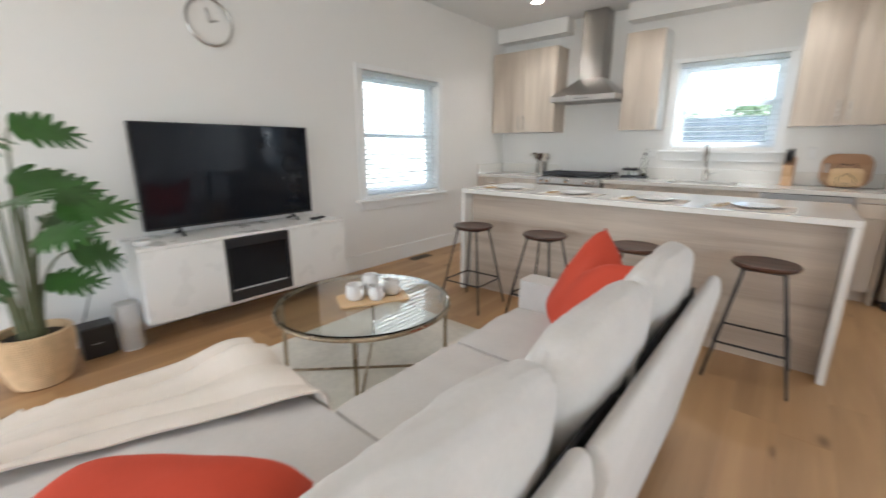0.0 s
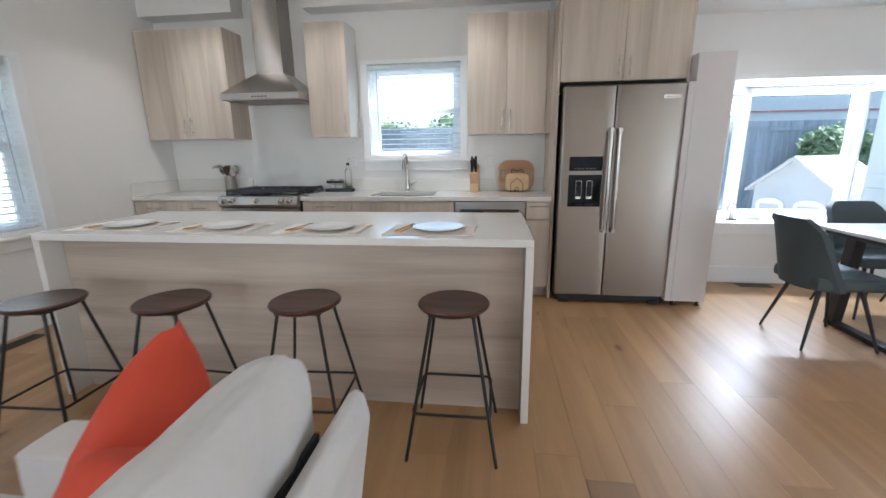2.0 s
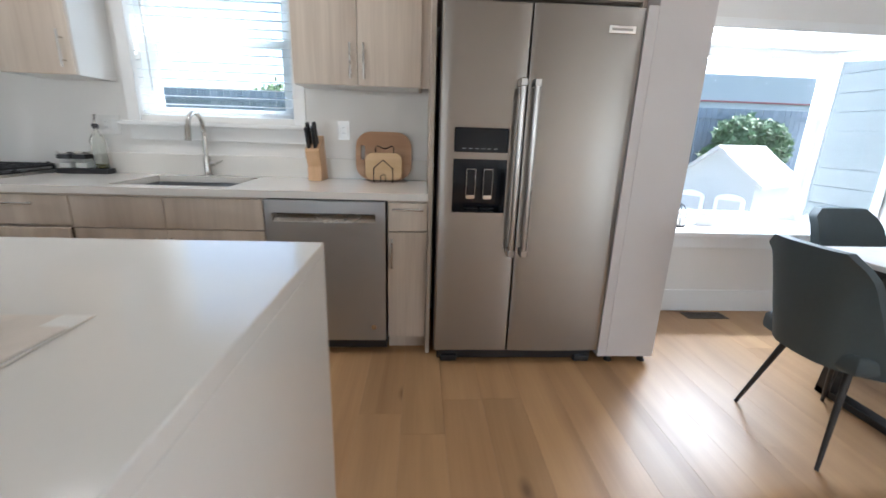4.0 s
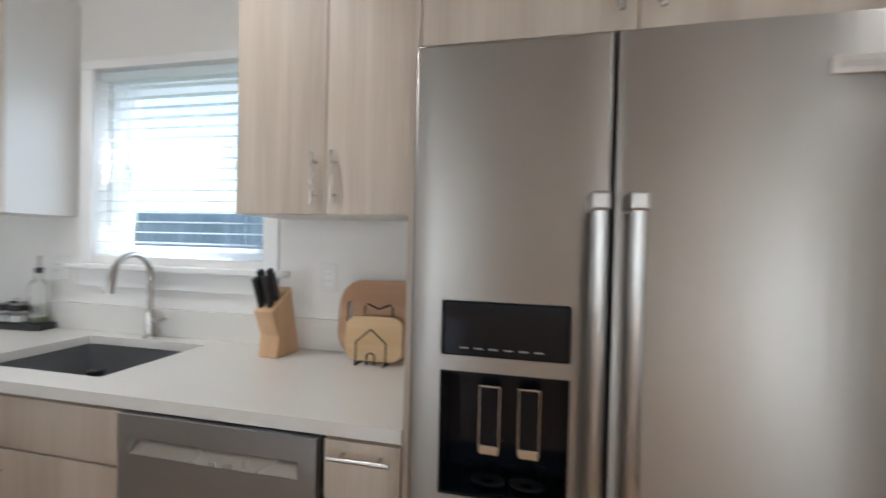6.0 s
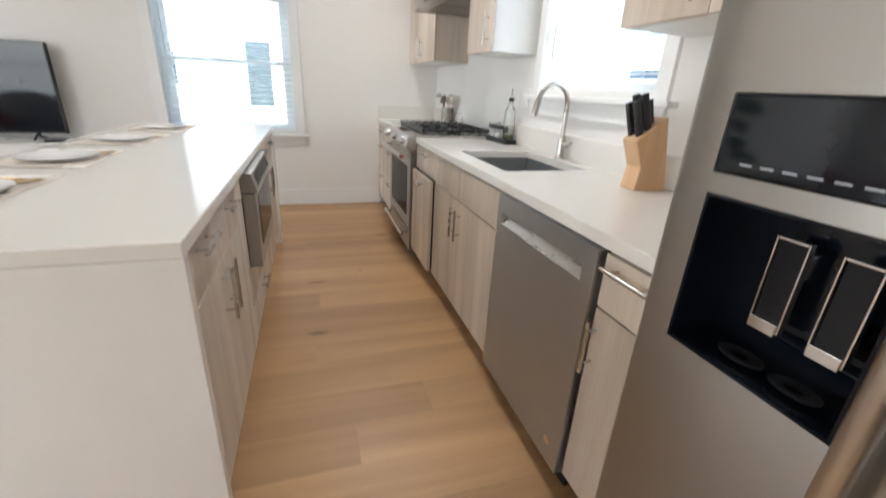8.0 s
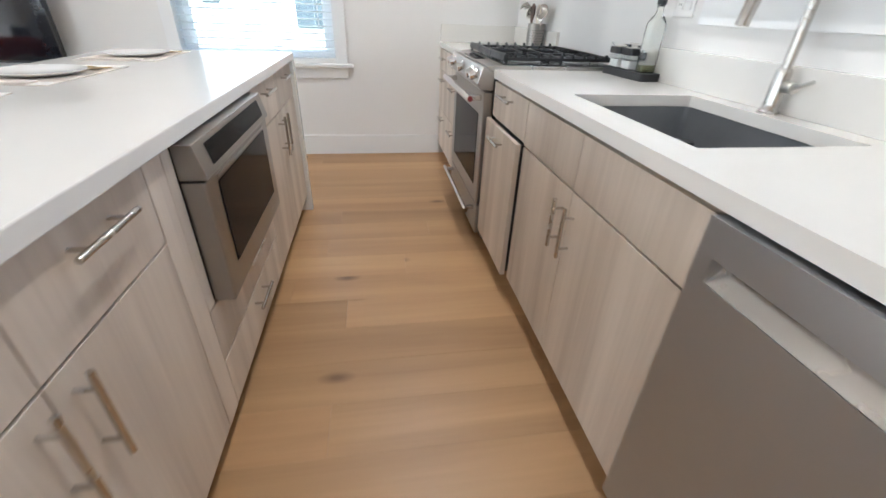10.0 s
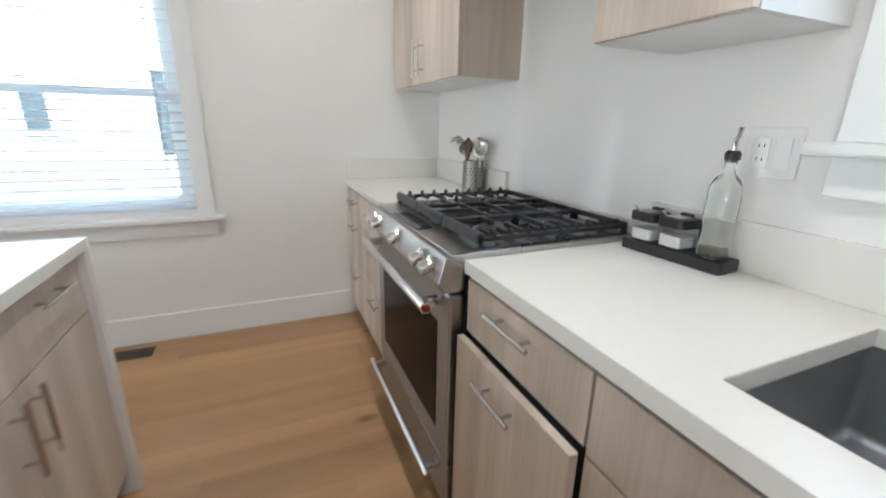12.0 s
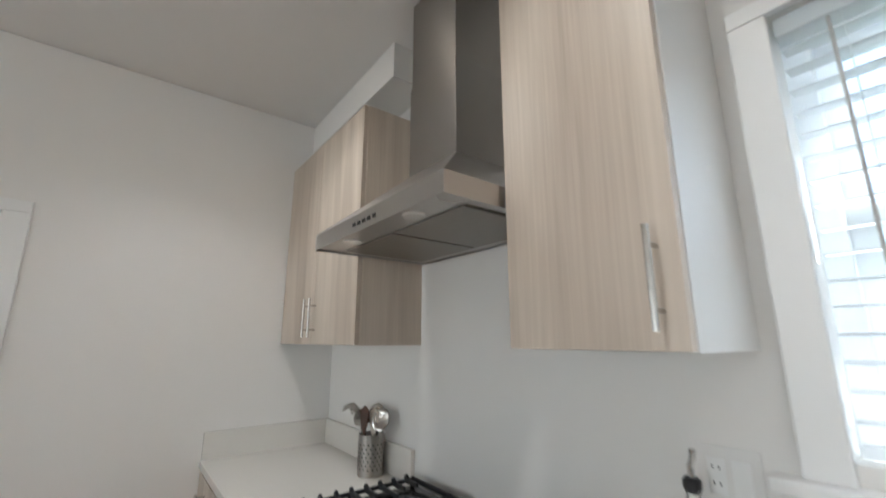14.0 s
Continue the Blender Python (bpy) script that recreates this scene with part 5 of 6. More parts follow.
def leaf_blade(b, m, length, rnd):
    """One deeply split leaf: curved finger lobes off a broad middle, cupped along its rib."""
    rows = 7
    for side in (-1, 1):
        for i in range(rows):
            a, c = i / rows, (i + 1) / rows
            f = (i + 0.5) / rows
            reach = 0.42 * length * math.sin(math.pi * (0.14 + 0.80 * f) ** 0.85) * rnd.uniform(0.88, 1.08)
            sweep = 0.02 + 0.22 * f
            lift = rnd.uniform(-0.03, 0.03) * length
            rows_v = []
            for q in range(5):
                k = q / 4
                half = (0.5 if q == 0 else (0.5, 0.56, 0.54, 0.46, 0.20)[q]) / rows
                wy = f + sweep * k * k + 0.03 * k
                pr = []
                for e in (-half, half):
                    wx = reach * k
                    yy = min(wy + e, 1.14)
                    z = -0.30 * (wx / length) ** 2 * length - 0.16 * yy * yy * length + lift * k + 0.10 * wx
                    pr.append(b.verts.new(m @ Vector((side * wx, yy * length, z))))
                rows_v.append(pr)
            for q in range(4):
                v = [rows_v[q][0], rows_v[q + 1][0], rows_v[q + 1][1], rows_v[q][1]]
                b.faces.new(v if side > 0 else v[::-1])
    bmesh.ops.remove_doubles(b, verts=b.verts[:], dist=0.0008)


def plant(x, y):
    t = thing("potted_plant", "tall green split-leaf plant in a woven basket pot", "plant", (x, y, 0))
    prof = [(0, 0.0), (0.108, 0.0)]
    for i in range(24):
        h = 0.005 + i * 0.0125
        r = 0.118 + 0.050 * math.sin(min(1, h / 0.30) * math.pi * 0.62)
        prof += [(r, h), (r + 0.006, h + 0.006)]
    prof += [(0.150, 0.305), (0.143, 0.30), (0.140, 0.26), (0, 0.26)]
    part("basket", lathe(prof, x, y, 0, 40), M_BASKET, t, "ribbed woven basket", smooth=True)
    part("soil", lathe([(0, 0.272), (0.09, 0.27), (0.1405, 0.262), (0.1405, 0.255), (0, 0.255)], x, y, 0, 28), M_SOIL, t)
    rnd = random.Random(5)
    spec = ((88, 0.10, 1.36, 0.34), (72, 0.20, 0.93, 0.38), (92, 0.22, 0.70, 0.36), (55, 0.08, 1.14, 0.36), (30, 0.18, 0.82, 0.34),
            (112, 0.16, 0.84, 0.34), (-60, 0.12, 1.22, 0.36), (-90, 0.20, 0.98, 0.36), (-25, 0.20, 0.66, 0.34), (15, 0.16, 1.02, 0.36),
            (80, 0.12, 1.08, 0.36), (-75, 0.14, 0.78, 0.34), (60, 0.10, 0.56, 0.28), (-10, 0.10, 1.34, 0.34))
    for a, reach, h, ln in spec:
        c, s = math.cos(radians(a)), math.sin(radians(a))
        c0 = Vector((x + 0.05 * c, y + 0.05 * s, 0.262))
        end = Vector((max(x + reach * c, 0.10), y + reach * s, h))
        pts = []
        for i in range(9):
            q = i / 8
            p = c0.lerp(end, q)
            p.z = 0.262 + (h - 0.262) * (1 - (1 - q) ** 1.8)
            p.x = c0.x + (end.x - c0.x) * q ** 1.7
            p.y = c0.y + (end.y - c0.y) * q ** 1.7
            pts.append(p)
        part("stem", tube(pts, [0.011 - 0.006 * i / 8 for i in range(9)], 7), M_STEM, t, smooth=True)
        b = bmesh.new()
        leaf_blade(b, Matrix.Translation(end) @ pose(0, 0, 0, rnd.uniform(-30, 12), 48 * s + rnd.uniform(-12, 12), a - 90 + rnd.uniform(-15, 15)), ln * 0.86, rnd)
        for v in b.verts:
            v.co.x = max(v.co.x, 0.02)
        part("leaf", b, M_LEAF, t, smooth=True)


plant(0.36, -5.215)
t = thing("speaker", "slim pale grey fabric speaker standing on the floor", "speaker", (0.27, -4.775, 0))
part("body", prism(rounded(0.205, 0.335, -4.84, -4.71, 0.05), "z", 0.01, 0.31, bevel=0.006), M_GREYPL, t, smooth=True)
part("base", prism(rounded(0.215, 0.325, -4.83, -4.72, 0.045), "z", 0, 0.012), M_WHITE, t)
t = thing("modem_box", "black boxy modem standing on the floor", "modem", (0.2, -4.93, 0))
part("body", box(0.12, 0.27, -5.02, -4.845, 0.006, 0.20, 0.01), M_BLACK, t)
part("label_strip", box(0.27, 0.2712, -4.97, -4.92, 0.09, 0.095), M_GREYPL, t)
part("foot", box(0.13, 0.26, -5.02, -4.865, 0.0, 0.006), M_BLACK, t)
solid("power_cable", tube([(0.012, -4.82, 0.46), (0.05, -4.84, 0.48), (0.10, -4.90, 0.40), (0.13, -4.97, 0.22), (0.15, -5.0, 0.10), (0.14, -5.02, 0.008)], 0.0045, 7), M_BLACK, "thin dark power cable hanging down the wall", "cable", smooth=True)


def floor_register(x, y, turn):
    t = thing("floor_register", "brown metal floor air register", "floor vent", (x, y, 0))
    m = pose(x, y, 0, 0, 0, turn)
    f = bmesh.new()
    box(-0.15, 0.15, -0.055, -0.04, 0, 0.005, 0.001, f)
    box(-0.15, 0.15, 0.04, 0.055, 0, 0.005, 0.001, f)
    box(-0.15, -0.135, -0.04, 0.04, 0, 0.005, 0.001, f)
    box(0.135, 0.15, -0.04, 0.04, 0, 0.005, 0.001, f)
    part("frame", place(f, m), M_VENT, t)
    part("damper", place(box(-0.135, 0.135, -0.04, 0.04, 0.0005, 0.001), m), M_BLACK, t)
    for i in range(14):
        part("slat", place(box(-0.13 + i * 0.0195, -0.122 + i * 0.0195, -0.04, 0.04, 0.001, 0.004), m), M_VENT, t)


floor_register(0.13, -1.92, 90)
floor_register(6.02, -0.10, 0)

# ---------------------------------------------------------------- dining area


def dining_table(x0, x1, y0, y1, h):
    t = thing("dining_table", "pale stone dining table with black metal legs", "dining table", ((x0 + x1) / 2, (y0 + y1) / 2, 0))
    part("tabletop", prism(rounded(x0, x1, y0, y1, 0.03), "z", h - 0.025, h, bevel=0.006), M_MARBLE, t, smooth=True)
    part("under_frame", box(x0 + 0.05, x1 - 0.05, y0 + 0.08, y1 - 0.08, h - 0.06, h - 0.026, 0.002), M_BLKMETAL, t)
    for x in (x0 + 0.20, x1 - 0.20):
        f = bmesh.new()
        yc = (y0 + y1) / 2
        box(x - 0.035, x + 0.035, yc - 0.30, yc + 0.30, 0.0, 0.035, 0.003, f)
        for s in (-1, 1):
            prism([(yc + s * 0.30, 0.0), (yc + s * 0.30 - s * 0.07, 0.0), (yc + s * 0.16, h - 0.06), (yc + s * 0.24, h - 0.06)], "x", x - 0.035, x + 0.035, f)
        part("leg", f, M_BLKMETAL, t, "black steel trapezoid leg")


dining_table(5.84, 7.45, -1.66, -0.92, 0.752)


def dining_chair(x, y, turn):
    """Upholstered shell on four splayed black legs; its back is towards -y before it is turned."""
    t = thing("dining_chair", "grey-blue upholstered dining chair with splayed black legs", "chair", (0, 0, 0), group="dining chairs round the table")
    part("seat", cushion(-0.225, 0.225, -0.21, 0.24, 0.405, 0.49, 0.45, 12, 0.003, 2, 5), M_GREYCH, t, smooth=True)
    b = bmesh.new()
    n, k = 16, 12
    vs = {}
    for s in (0, 1):
        for i in range(n + 1):
            for j in range(k + 1):
                u, v = 2 * i / n - 1, j / k
                w = 0.225 - 0.035 * v ** 2 + (0.0 if s else 0.012)
                corner = 0.045 * max(0, abs(u) - 0.75) / 0.25 if v > 0.8 else 0
                z = 0.40 + 0.46 * v - corner * (v - 0.8) * 5
                yb = -0.215 - 0.085 * v + 0.16 * abs(u) ** 3.0 * (1 - 0.7 * v)
                vs[s, i, j] = b.verts.new((u * w, yb - (0.022 if s == 0 else -0.022), z))
    for i in range(n):
        for j in range(k):
            b.faces.new((vs[0, i, j], vs[0, i + 1, j], vs[0, i + 1, j + 1], vs[0, i, j + 1]))
            b.faces.new((vs[1, i, j], vs[1, i, j + 1], vs[1, i + 1, j + 1], vs[1, i + 1, j]))
    for i in range(n):
        b.faces.new((vs[0, i, k], vs[0, i + 1, k], vs[1, i + 1, k], vs[1, i, k]))
        b.faces.new((vs[0, i, 0], vs[1, i, 0], vs[1, i + 1, 0], vs[0, i + 1, 0]))
    for j in range(k):
        b.faces.new((vs[0, 0, j], vs[0, 0, j + 1], vs[1, 0, j + 1], vs[1, 0, j]))
        b.faces.new((vs[0, n, j], vs[1, n, j], vs[1, n, j + 1], vs[0, n, j + 1]))
    bmesh.ops.recalc_face_normals(b, faces=b.faces[:])
    part("backrest", b, M_GREYCH, t, smooth=True)
    for sx in (-1, 1):
        for sy in (-1, 1):
            part("leg", tube([(sx * 0.13, sy * 0.12 + 0.0, 0.41), (sx * 0.215, sy * 0.225, 0.0)], [0.015, 0.008], 10), M_BLKMETAL, t, smooth=True)
    t.matrix_basis = pose(x, y, 0, 0, 0, turn)
    return t


ch = dining_chair(5.73, -1.30, -90)
copy_thing(ch, pose(6.48, -0.70, 0, 0, 0, 180))
copy_thing(ch, pose(7.03, -0.70, 0, 0, 0, 180))

# ---------------------------------------------------------------- small things in the kitchen


def place_setting(x, y, turn):
    m = pose(x, y, CT, 0, 0, turn)
    o = m.translation
    mt = solid("placemat", place(box(-0.22, 0.22, -0.15, 0.15, 0.0005, 0.003, 0.001), m), M_LINEN, "off-white woven placemat on the island", "placemat", group="place settings")
    for q in (box(-0.219, -0.17, -0.149, 0.149, 0.0031, 0.0036), box(0.17, 0.219, -0.149, 0.149, 0.0031, 0.0036)):
        edge = part("border", place(q, Matrix.Translation(-mt.location) @ m), M_MATEDGE, None, "paler woven border")
        edge.parent = mt
    p = m @ Vector((0.03, 0.01, 0))
    solid("plate", lathe([(0, 0.0035), (0.07, 0.0035), (0.085, 0.006), (0.125, 0.017), (0.128, 0.020), (0.124, 0.020), (0.085, 0.010), (0, 0.008)], p.x, p.y, CT, 40), M_WHITE, "round white ceramic plate on a placemat", "plate", group="place settings", smooth=True)
    for kind, u, mt_c in (("fork", -0.150, M_GOLD), ("spoon", -0.120, M_GOLD)):
        b = tube([(u, -0.115, 0.006), (u, -0.02, 0.0075), (u, 0.045, 0.008)], [0.0045, 0.0030, 0.0030], 8)
        if kind == "fork":
            for q in (-0.009, -0.003, 0.003, 0.009):
                tube([(u + q * 0.4, 0.043, 0.0075), (u + q, 0.060, 0.0065), (u + q, 0.105, 0.009)], 0.0016, 5, b)
        else:
            join(b, place(lathe([(0, 0.0), (0.014, 0.001), (0.020, 0.005), (0.018, 0.0055), (0.012, 0.003), (0, 0.002)], 0, 0, 0, 18), pose(u, 0.070, 0.0055) @ Matrix.Diagonal((1, 1.5, 1, 1))))
        solid(kind, place(b, m @ pose(0, 0, 0, 0, 0, -14)), mt_c, "gold-coloured %s beside a plate" % kind, kind, group="gold cutlery", smooth=True)
    np_ = prism([(0.17, -0.12), (0.215, -0.12), (0.215, 0.11), (0.17, 0.11)], "z", 0.0035, 0.009, bevel=0.002)
    solid("napkin", place(np_, m @ pose(0, 0, 0, 0, 0, -3)), M_LINEN, "folded pale linen napkin on a placemat", "napkin", group="place settings")


for x, y, a in ((1.46, -2.225, 2), (2.06, -2.245, -2), (2.63, -2.255, 1), (3.19, -2.245, -1)):
    place_setting(x, y, a)


def utensil_holder(x, y):
    t = thing("utensil_holder", "perforated steel utensil holder on the worktop", "utensil holder", (x, y, CT))
    h, r = 0.165, 0.057
    part("cylinder", lathe([(0, 0), (r, 0), (r, h), (r - 0.002, h), (r - 0.002, 0.003), (0, 0.003)], x, y, CT, 32), M_STEEL, t, smooth=True)
    hb = bmesh.new()
    for i in range(18):
        for j in range(7):
            a = 2 * math.pi * (i + 0.5 * (j % 2)) / 18
            c, s = math.cos(a), math.sin(a)
            z = CT + 0.03 + j * 0.016
            k = place(lathe([(0.0035, 0), (0.0035, 0.0006), (0, 0.0006)], 0, 0, 0, 8), Matrix.Translation((x + c * r, y + s * r, z)) @ Vector((c, s, 0)).to_track_quat("Z", "Y").to_matrix().to_4x4())
            join(hb, k)
    part("perforations", hb, M_BLACK, t)

    def handle(u, v, lu, lv, top, mt, name, head):
        b = tube([(x + u, y + v, CT + 0.01), (x + lu, y + lv, CT + top)], [0.005, 0.006], 8)
        head(b, x + lu, y + lv, CT + top)
        solid(name, b, mt, "%s standing in the utensil holder" % name.replace("_", " "), "utensil", group="kitchen utensils", smooth=True)

    def spoon(b, px, py, pz):
        join(b, place(lathe([(0, -0.010), (0.026, -0.006), (0.036, 0.0), (0.030, 0.003), (0.02, -0.001), (0, -0.004)], 0, 0, 0, 18), Matrix.Translation((px, py, pz + 0.035)) @ pose(0, 0, 0, 75, 15, 50) @ Matrix.Diagonal((1, 1.35, 1, 1))))

    def fork_head(b, px, py, pz):
        join(b, place(lathe([(0, -0.006), (0.024, -0.003), (0.030, 0.0), (0.02, 0.002), (0, -0.002)], 0, 0, 0, 16), Matrix.Translation((px, py, pz + 0.02)) @ pose(0, 0, 0, 60, 10, 50) @ Matrix.Diagonal((1, 1.3, 1, 1))))
        for q in range(8):
            a = -1.4 + q * 0.4
            tube([(px + 0.024 * math.sin(a), py - 0.01, pz + 0.04 + 0.02 * math.cos(a)), (px + 0.042 * math.sin(a) - 0.016, py - 0.03, pz + 0.052 + 0.028 * math.cos(a)), (px + 0.046 * math.sin(a) - 0.036, py - 0.05, pz + 0.036 + 0.032 * math.cos(a))], 0.0042, 6, b)

    def turner(b, px, py, pz):
        prism([(px - 0.012, pz - 0.012), (px + 0.012, pz - 0.012), (px + 0.034, pz + 0.030), (px + 0.042, pz + 0.078), (px + 0.004, pz + 0.096), (px - 0.034, pz + 0.074), (px - 0.030, pz + 0.028)], "y", py - 0.003, py + 0.003, b)
    handle(0.0, 0.0, -0.055, -0.03, 0.205, M_NICKEL, "pasta_fork", fork_head)
    handle(0.01, -0.01, -0.008, -0.035, 0.185, M_WALNUT, "spatula", turner)
    handle(-0.01, 0.0, 0.035, -0.012, 0.180, M_CREAM, "cooking_turner", turner)
    handle(0.0, 0.02, 0.078, 0.0, 0.195, M_NICKEL, "ladle", spoon)
    handle(0.0, 0.03, -0.02, 0.03, 0.200, M_NICKEL, "slotted_spoon", spoon)


utensil_holder(0.685, -0.085)


def square_bottle(p, rows, wall):
    """A bottle lofted through rounded squares (half width, height); with a wall it is hollow and open at the top."""
    bm = bmesh.new()

    def ring(h, z):
        h = max(h, 0.002)
        r = h * (0.30 if h > 0.02 else 0.98)
        return [bm.verts.new((p.x + u, p.y + v, p.z + 0.0005 + z)) for u, v in rounded(-h, h, -h, h, r, 4)]
    seq = [ring(h, z) for h, z in rows]
    if wall:
        seq += [ring(h - wall, max(z, wall)) for h, z in rows[::-1]]
    n = len(seq[0])
    for r0, r1 in zip(seq, seq[1:]):
        for k in range(n):
            bm.faces.new((r0[k], r0[(k + 1) % n], r1[(k + 1) % n], r1[k]))
    bm.faces.new(seq[0][::-1])
    bm.faces.new(seq[-1])
    bmesh.ops.recalc_face_normals(bm, faces=bm.faces[:])
    return bm


def oil_and_salt(x, y):
    """A black caddy with two lidded jars and an oil bottle."""
    c = thing("condiment_caddy", "black condiment caddy on the worktop beside the range", "caddy", (x, y, CT))
    m = pose(x, y, CT, 0, 0, 4)
    tr = prism(rounded(-0.145, 0.145, -0.045, 0.045, 0.012), "z", 0.0, 0.030, bevel=0.003)
    part("tray", place(tr, m), M_BLACK, c)
    for u in (-0.092, -0.004):
        p = m @ Vector((u, 0, 0.0305))
        j = thing("condiment_jar", "square clear jar with black lid holding white salt", "jar", tuple(p), group="jars in the caddy")
        jm = Matrix.Translation(p)
        part("jar", place(prism(rounded(-0.036, 0.036, -0.036, 0.036, 0.012), "z", 0.0005, 0.0555, bevel=0.002), jm), M_CLEAR, j, "clear glass jar")
        part("salt", place(prism(rounded(-0.032, 0.032, -0.032, 0.032, 0.01), "z", 0.004, 0.034), jm), M_SALT, j, "white salt")
        part("lid", place(prism(rounded(-0.039, 0.039, -0.039, 0.039, 0.013), "z", 0.056, 0.082, bevel=0.004), jm), M_BLACK, j, "black lid")
        part("lid_plate", place(prism(rounded(-0.024, 0.024, -0.030, 0.018, 0.008), "z", 0.0822, 0.0855, bevel=0.001), jm), M_STEELX, j, "steel lid plate")
        part("hinge_tab", place(box(-0.016, 0.016, 0.020, 0.034, 0.082, 0.092, 0.002), jm), M_BLACK, j)
        part("spoon_handle", place(tube([(-0.020, -0.026, 0.084), (-0.030, -0.034, 0.098)], 0.0028, 6), jm), M_CHROME, j)
    p = m @ Vector((0.095, 0.0, 0.0305))
    b = thing("oil_bottle", "clear glass oil bottle with steel pourer, nearly empty", "bottle", tuple(p))
    part("glass", square_bottle(p, ((0.026, 0.0), (0.029, 0.005), (0.029, 0.165), (0.027, 0.180), (0.0205, 0.197), (0.014, 0.210), (0.0125, 0.232), (0.0145, 0.236), (0.0145, 0.241)), 0.003), M_BOTTLE, b, "clear greenish glass body", smooth=True)
    part("oil", square_bottle(p, ((0.023, 0.006), (0.0255, 0.010), (0.0255, 0.030)), 0.0), M_OIL, b, "a little green oil", smooth=True)
    part("stopper", lathe([(0, 0.236), (0.011, 0.236), (0.011, 0.2415), (0.017, 0.242), (0.0175, 0.258), (0.012, 0.264), (0, 0.264)], p.x, p.y, p.z, 16), M_BLACK, b, smooth=True)
    part("pourer", tube([(p.x, p.y, p.z + 0.262), (p.x, p.y, p.z + 0.285), (p.x + 0.008, p.y - 0.004, p.z + 0.300), (p.x + 0.010, p.y - 0.005, p.z + 0.318)], [0.007, 0.006, 0.006, 0.007], 10), M_CHROME, b, smooth=True)


oil_and_salt(1.90, -0.078)


def knife_block(x, y):
    """A kinked wooden block; the knives stand square to its sloping top, towards the room."""
    t = thing("knife_block", "pale wooden knife block with black-handled knives", "knife block", (x, y, CT))
    m = pose(x, y, CT, 0, 0, -4)
    pr = prism([(-0.07, 0), (0.07, 0), (0.012, 0.268), (-0.10, 0.182), (-0.060, 0.086)], "x", -0.042, 0.042, bevel=0.004)
    part("block", place(pr, m), M_BEECH, t, "pale beech block")
    lean = 24
    for u, q, ln in ((-0.022, 0.20, 0.115), (-0.020, 0.42, 0.125), (0.016, 0.22, 0.120), (0.018, 0.46, 0.125), (-0.002, 0.66, 0.085)):
        k = prism(rounded(-0.010, 0.010, -0.014, 0.014, 0.008), "z", 0.0, ln, bevel=0.004)
        for v in k.verts:
            v.co.y += 0.010 * (v.co.z / ln) ** 2 - 0.003 * math.sin(v.co.z / ln * math.pi)
        join(k, prism(rounded(-0.007, 0.007, -0.011, 0.011, 0.005), "z", -0.006, 0.0))
        place(k, m @ pose(u, -0.10 + 0.112 * q, 0.183 + 0.086 * q, lean, 0, 0))
        solid("knife", k, M_BLACK, "kitchen knife with moulded black handle in the block", "knife", group="knives in the block", smooth=True)


knife_block(3.308, -0.118)


def cutting_boards():
    b = bmesh.new()
    for loop in (rounded(3.535, 3.885, 0, 0.30, 0.095), rounded(3.566, 3.592, 0.125, 0.215, 0.012)):
        vs = [b.verts.new((u, -0.010, w)) for u, w in loop]
        for q in range(len(vs)):
            b.edges.new((vs[q - 1], vs[q]))
    bmesh.ops.triangle_fill(b, use_beauty=True, edges=b.edges[:])
    ex = bmesh.ops.extrude_face_region(b, geom=b.faces[:], use_keep_orig=True)
    for v in ex["geom"]:
        if isinstance(v, bmesh.types.BMVert):
            v.co.y = 0.010
    bmesh.ops.recalc_face_normals(b, faces=b.faces[:])
    solid("cutting_board", place(b, pose(0, -0.072, CT + 0.002, -8, 0, 0)), M_ACACIA, "large brown wooden cutting board with grip slot against the wall", "cutting board")
    s = prism(rounded(3.605, 3.83, 0, 0.165, 0.045), "y", -0.008, 0.008, bevel=0.003)
    solid("cutting_board", place(s, pose(0, -0.150, CT + 0.012, -5, 0, 0)), M_BAMBOO, "small pale bamboo cutting board in a wire rack", "cutting board")
    t = thing("board_rack", "black wire house-shaped rack holding a cutting board", "rack", (3.715, -0.15, CT))
    y, w = -0.172, 0.058
    part("wire_house", tube([(3.715 - w, y, CT + 0.003), (3.715 - w, y, CT + 0.085), (3.715, y, CT + 0.135), (3.715 + w, y, CT + 0.085), (3.715 + w, y, CT + 0.003)], 0.003, 8), M_BLKMETAL, t, smooth=True)
    y = -0.108
    part("wire_ears", tube([(3.66, y, CT + 0.003), (3.664, y, CT + 0.205), (3.674, y, CT + 0.218), (3.722, y, CT + 0.198), (3.766, y, CT + 0.218), (3.776, y, CT + 0.205), (3.776, y, CT + 0.003)], 0.0032, 8), M_BLKMETAL, t, smooth=True)
    part("wire_door", tube([(3.70, -0.172, CT + 0.003), (3.70, -0.172, CT + 0.04), (3.715, -0.172, CT + 0.048), (3.73, -0.172, CT + 0.04), (3.73, -0.172, CT + 0.003)], 0.0028, 8), M_BLKMETAL, t, smooth=True)
    for sx in (-0.055, 0.055):
        part("runner", tube([(3.715 + sx, -0.185, CT + 0.003), (3.715 + sx, -0.11, CT + 0.003)], 0.003, 8), M_BLKMETAL, t, smooth=True)


cutting_boards()


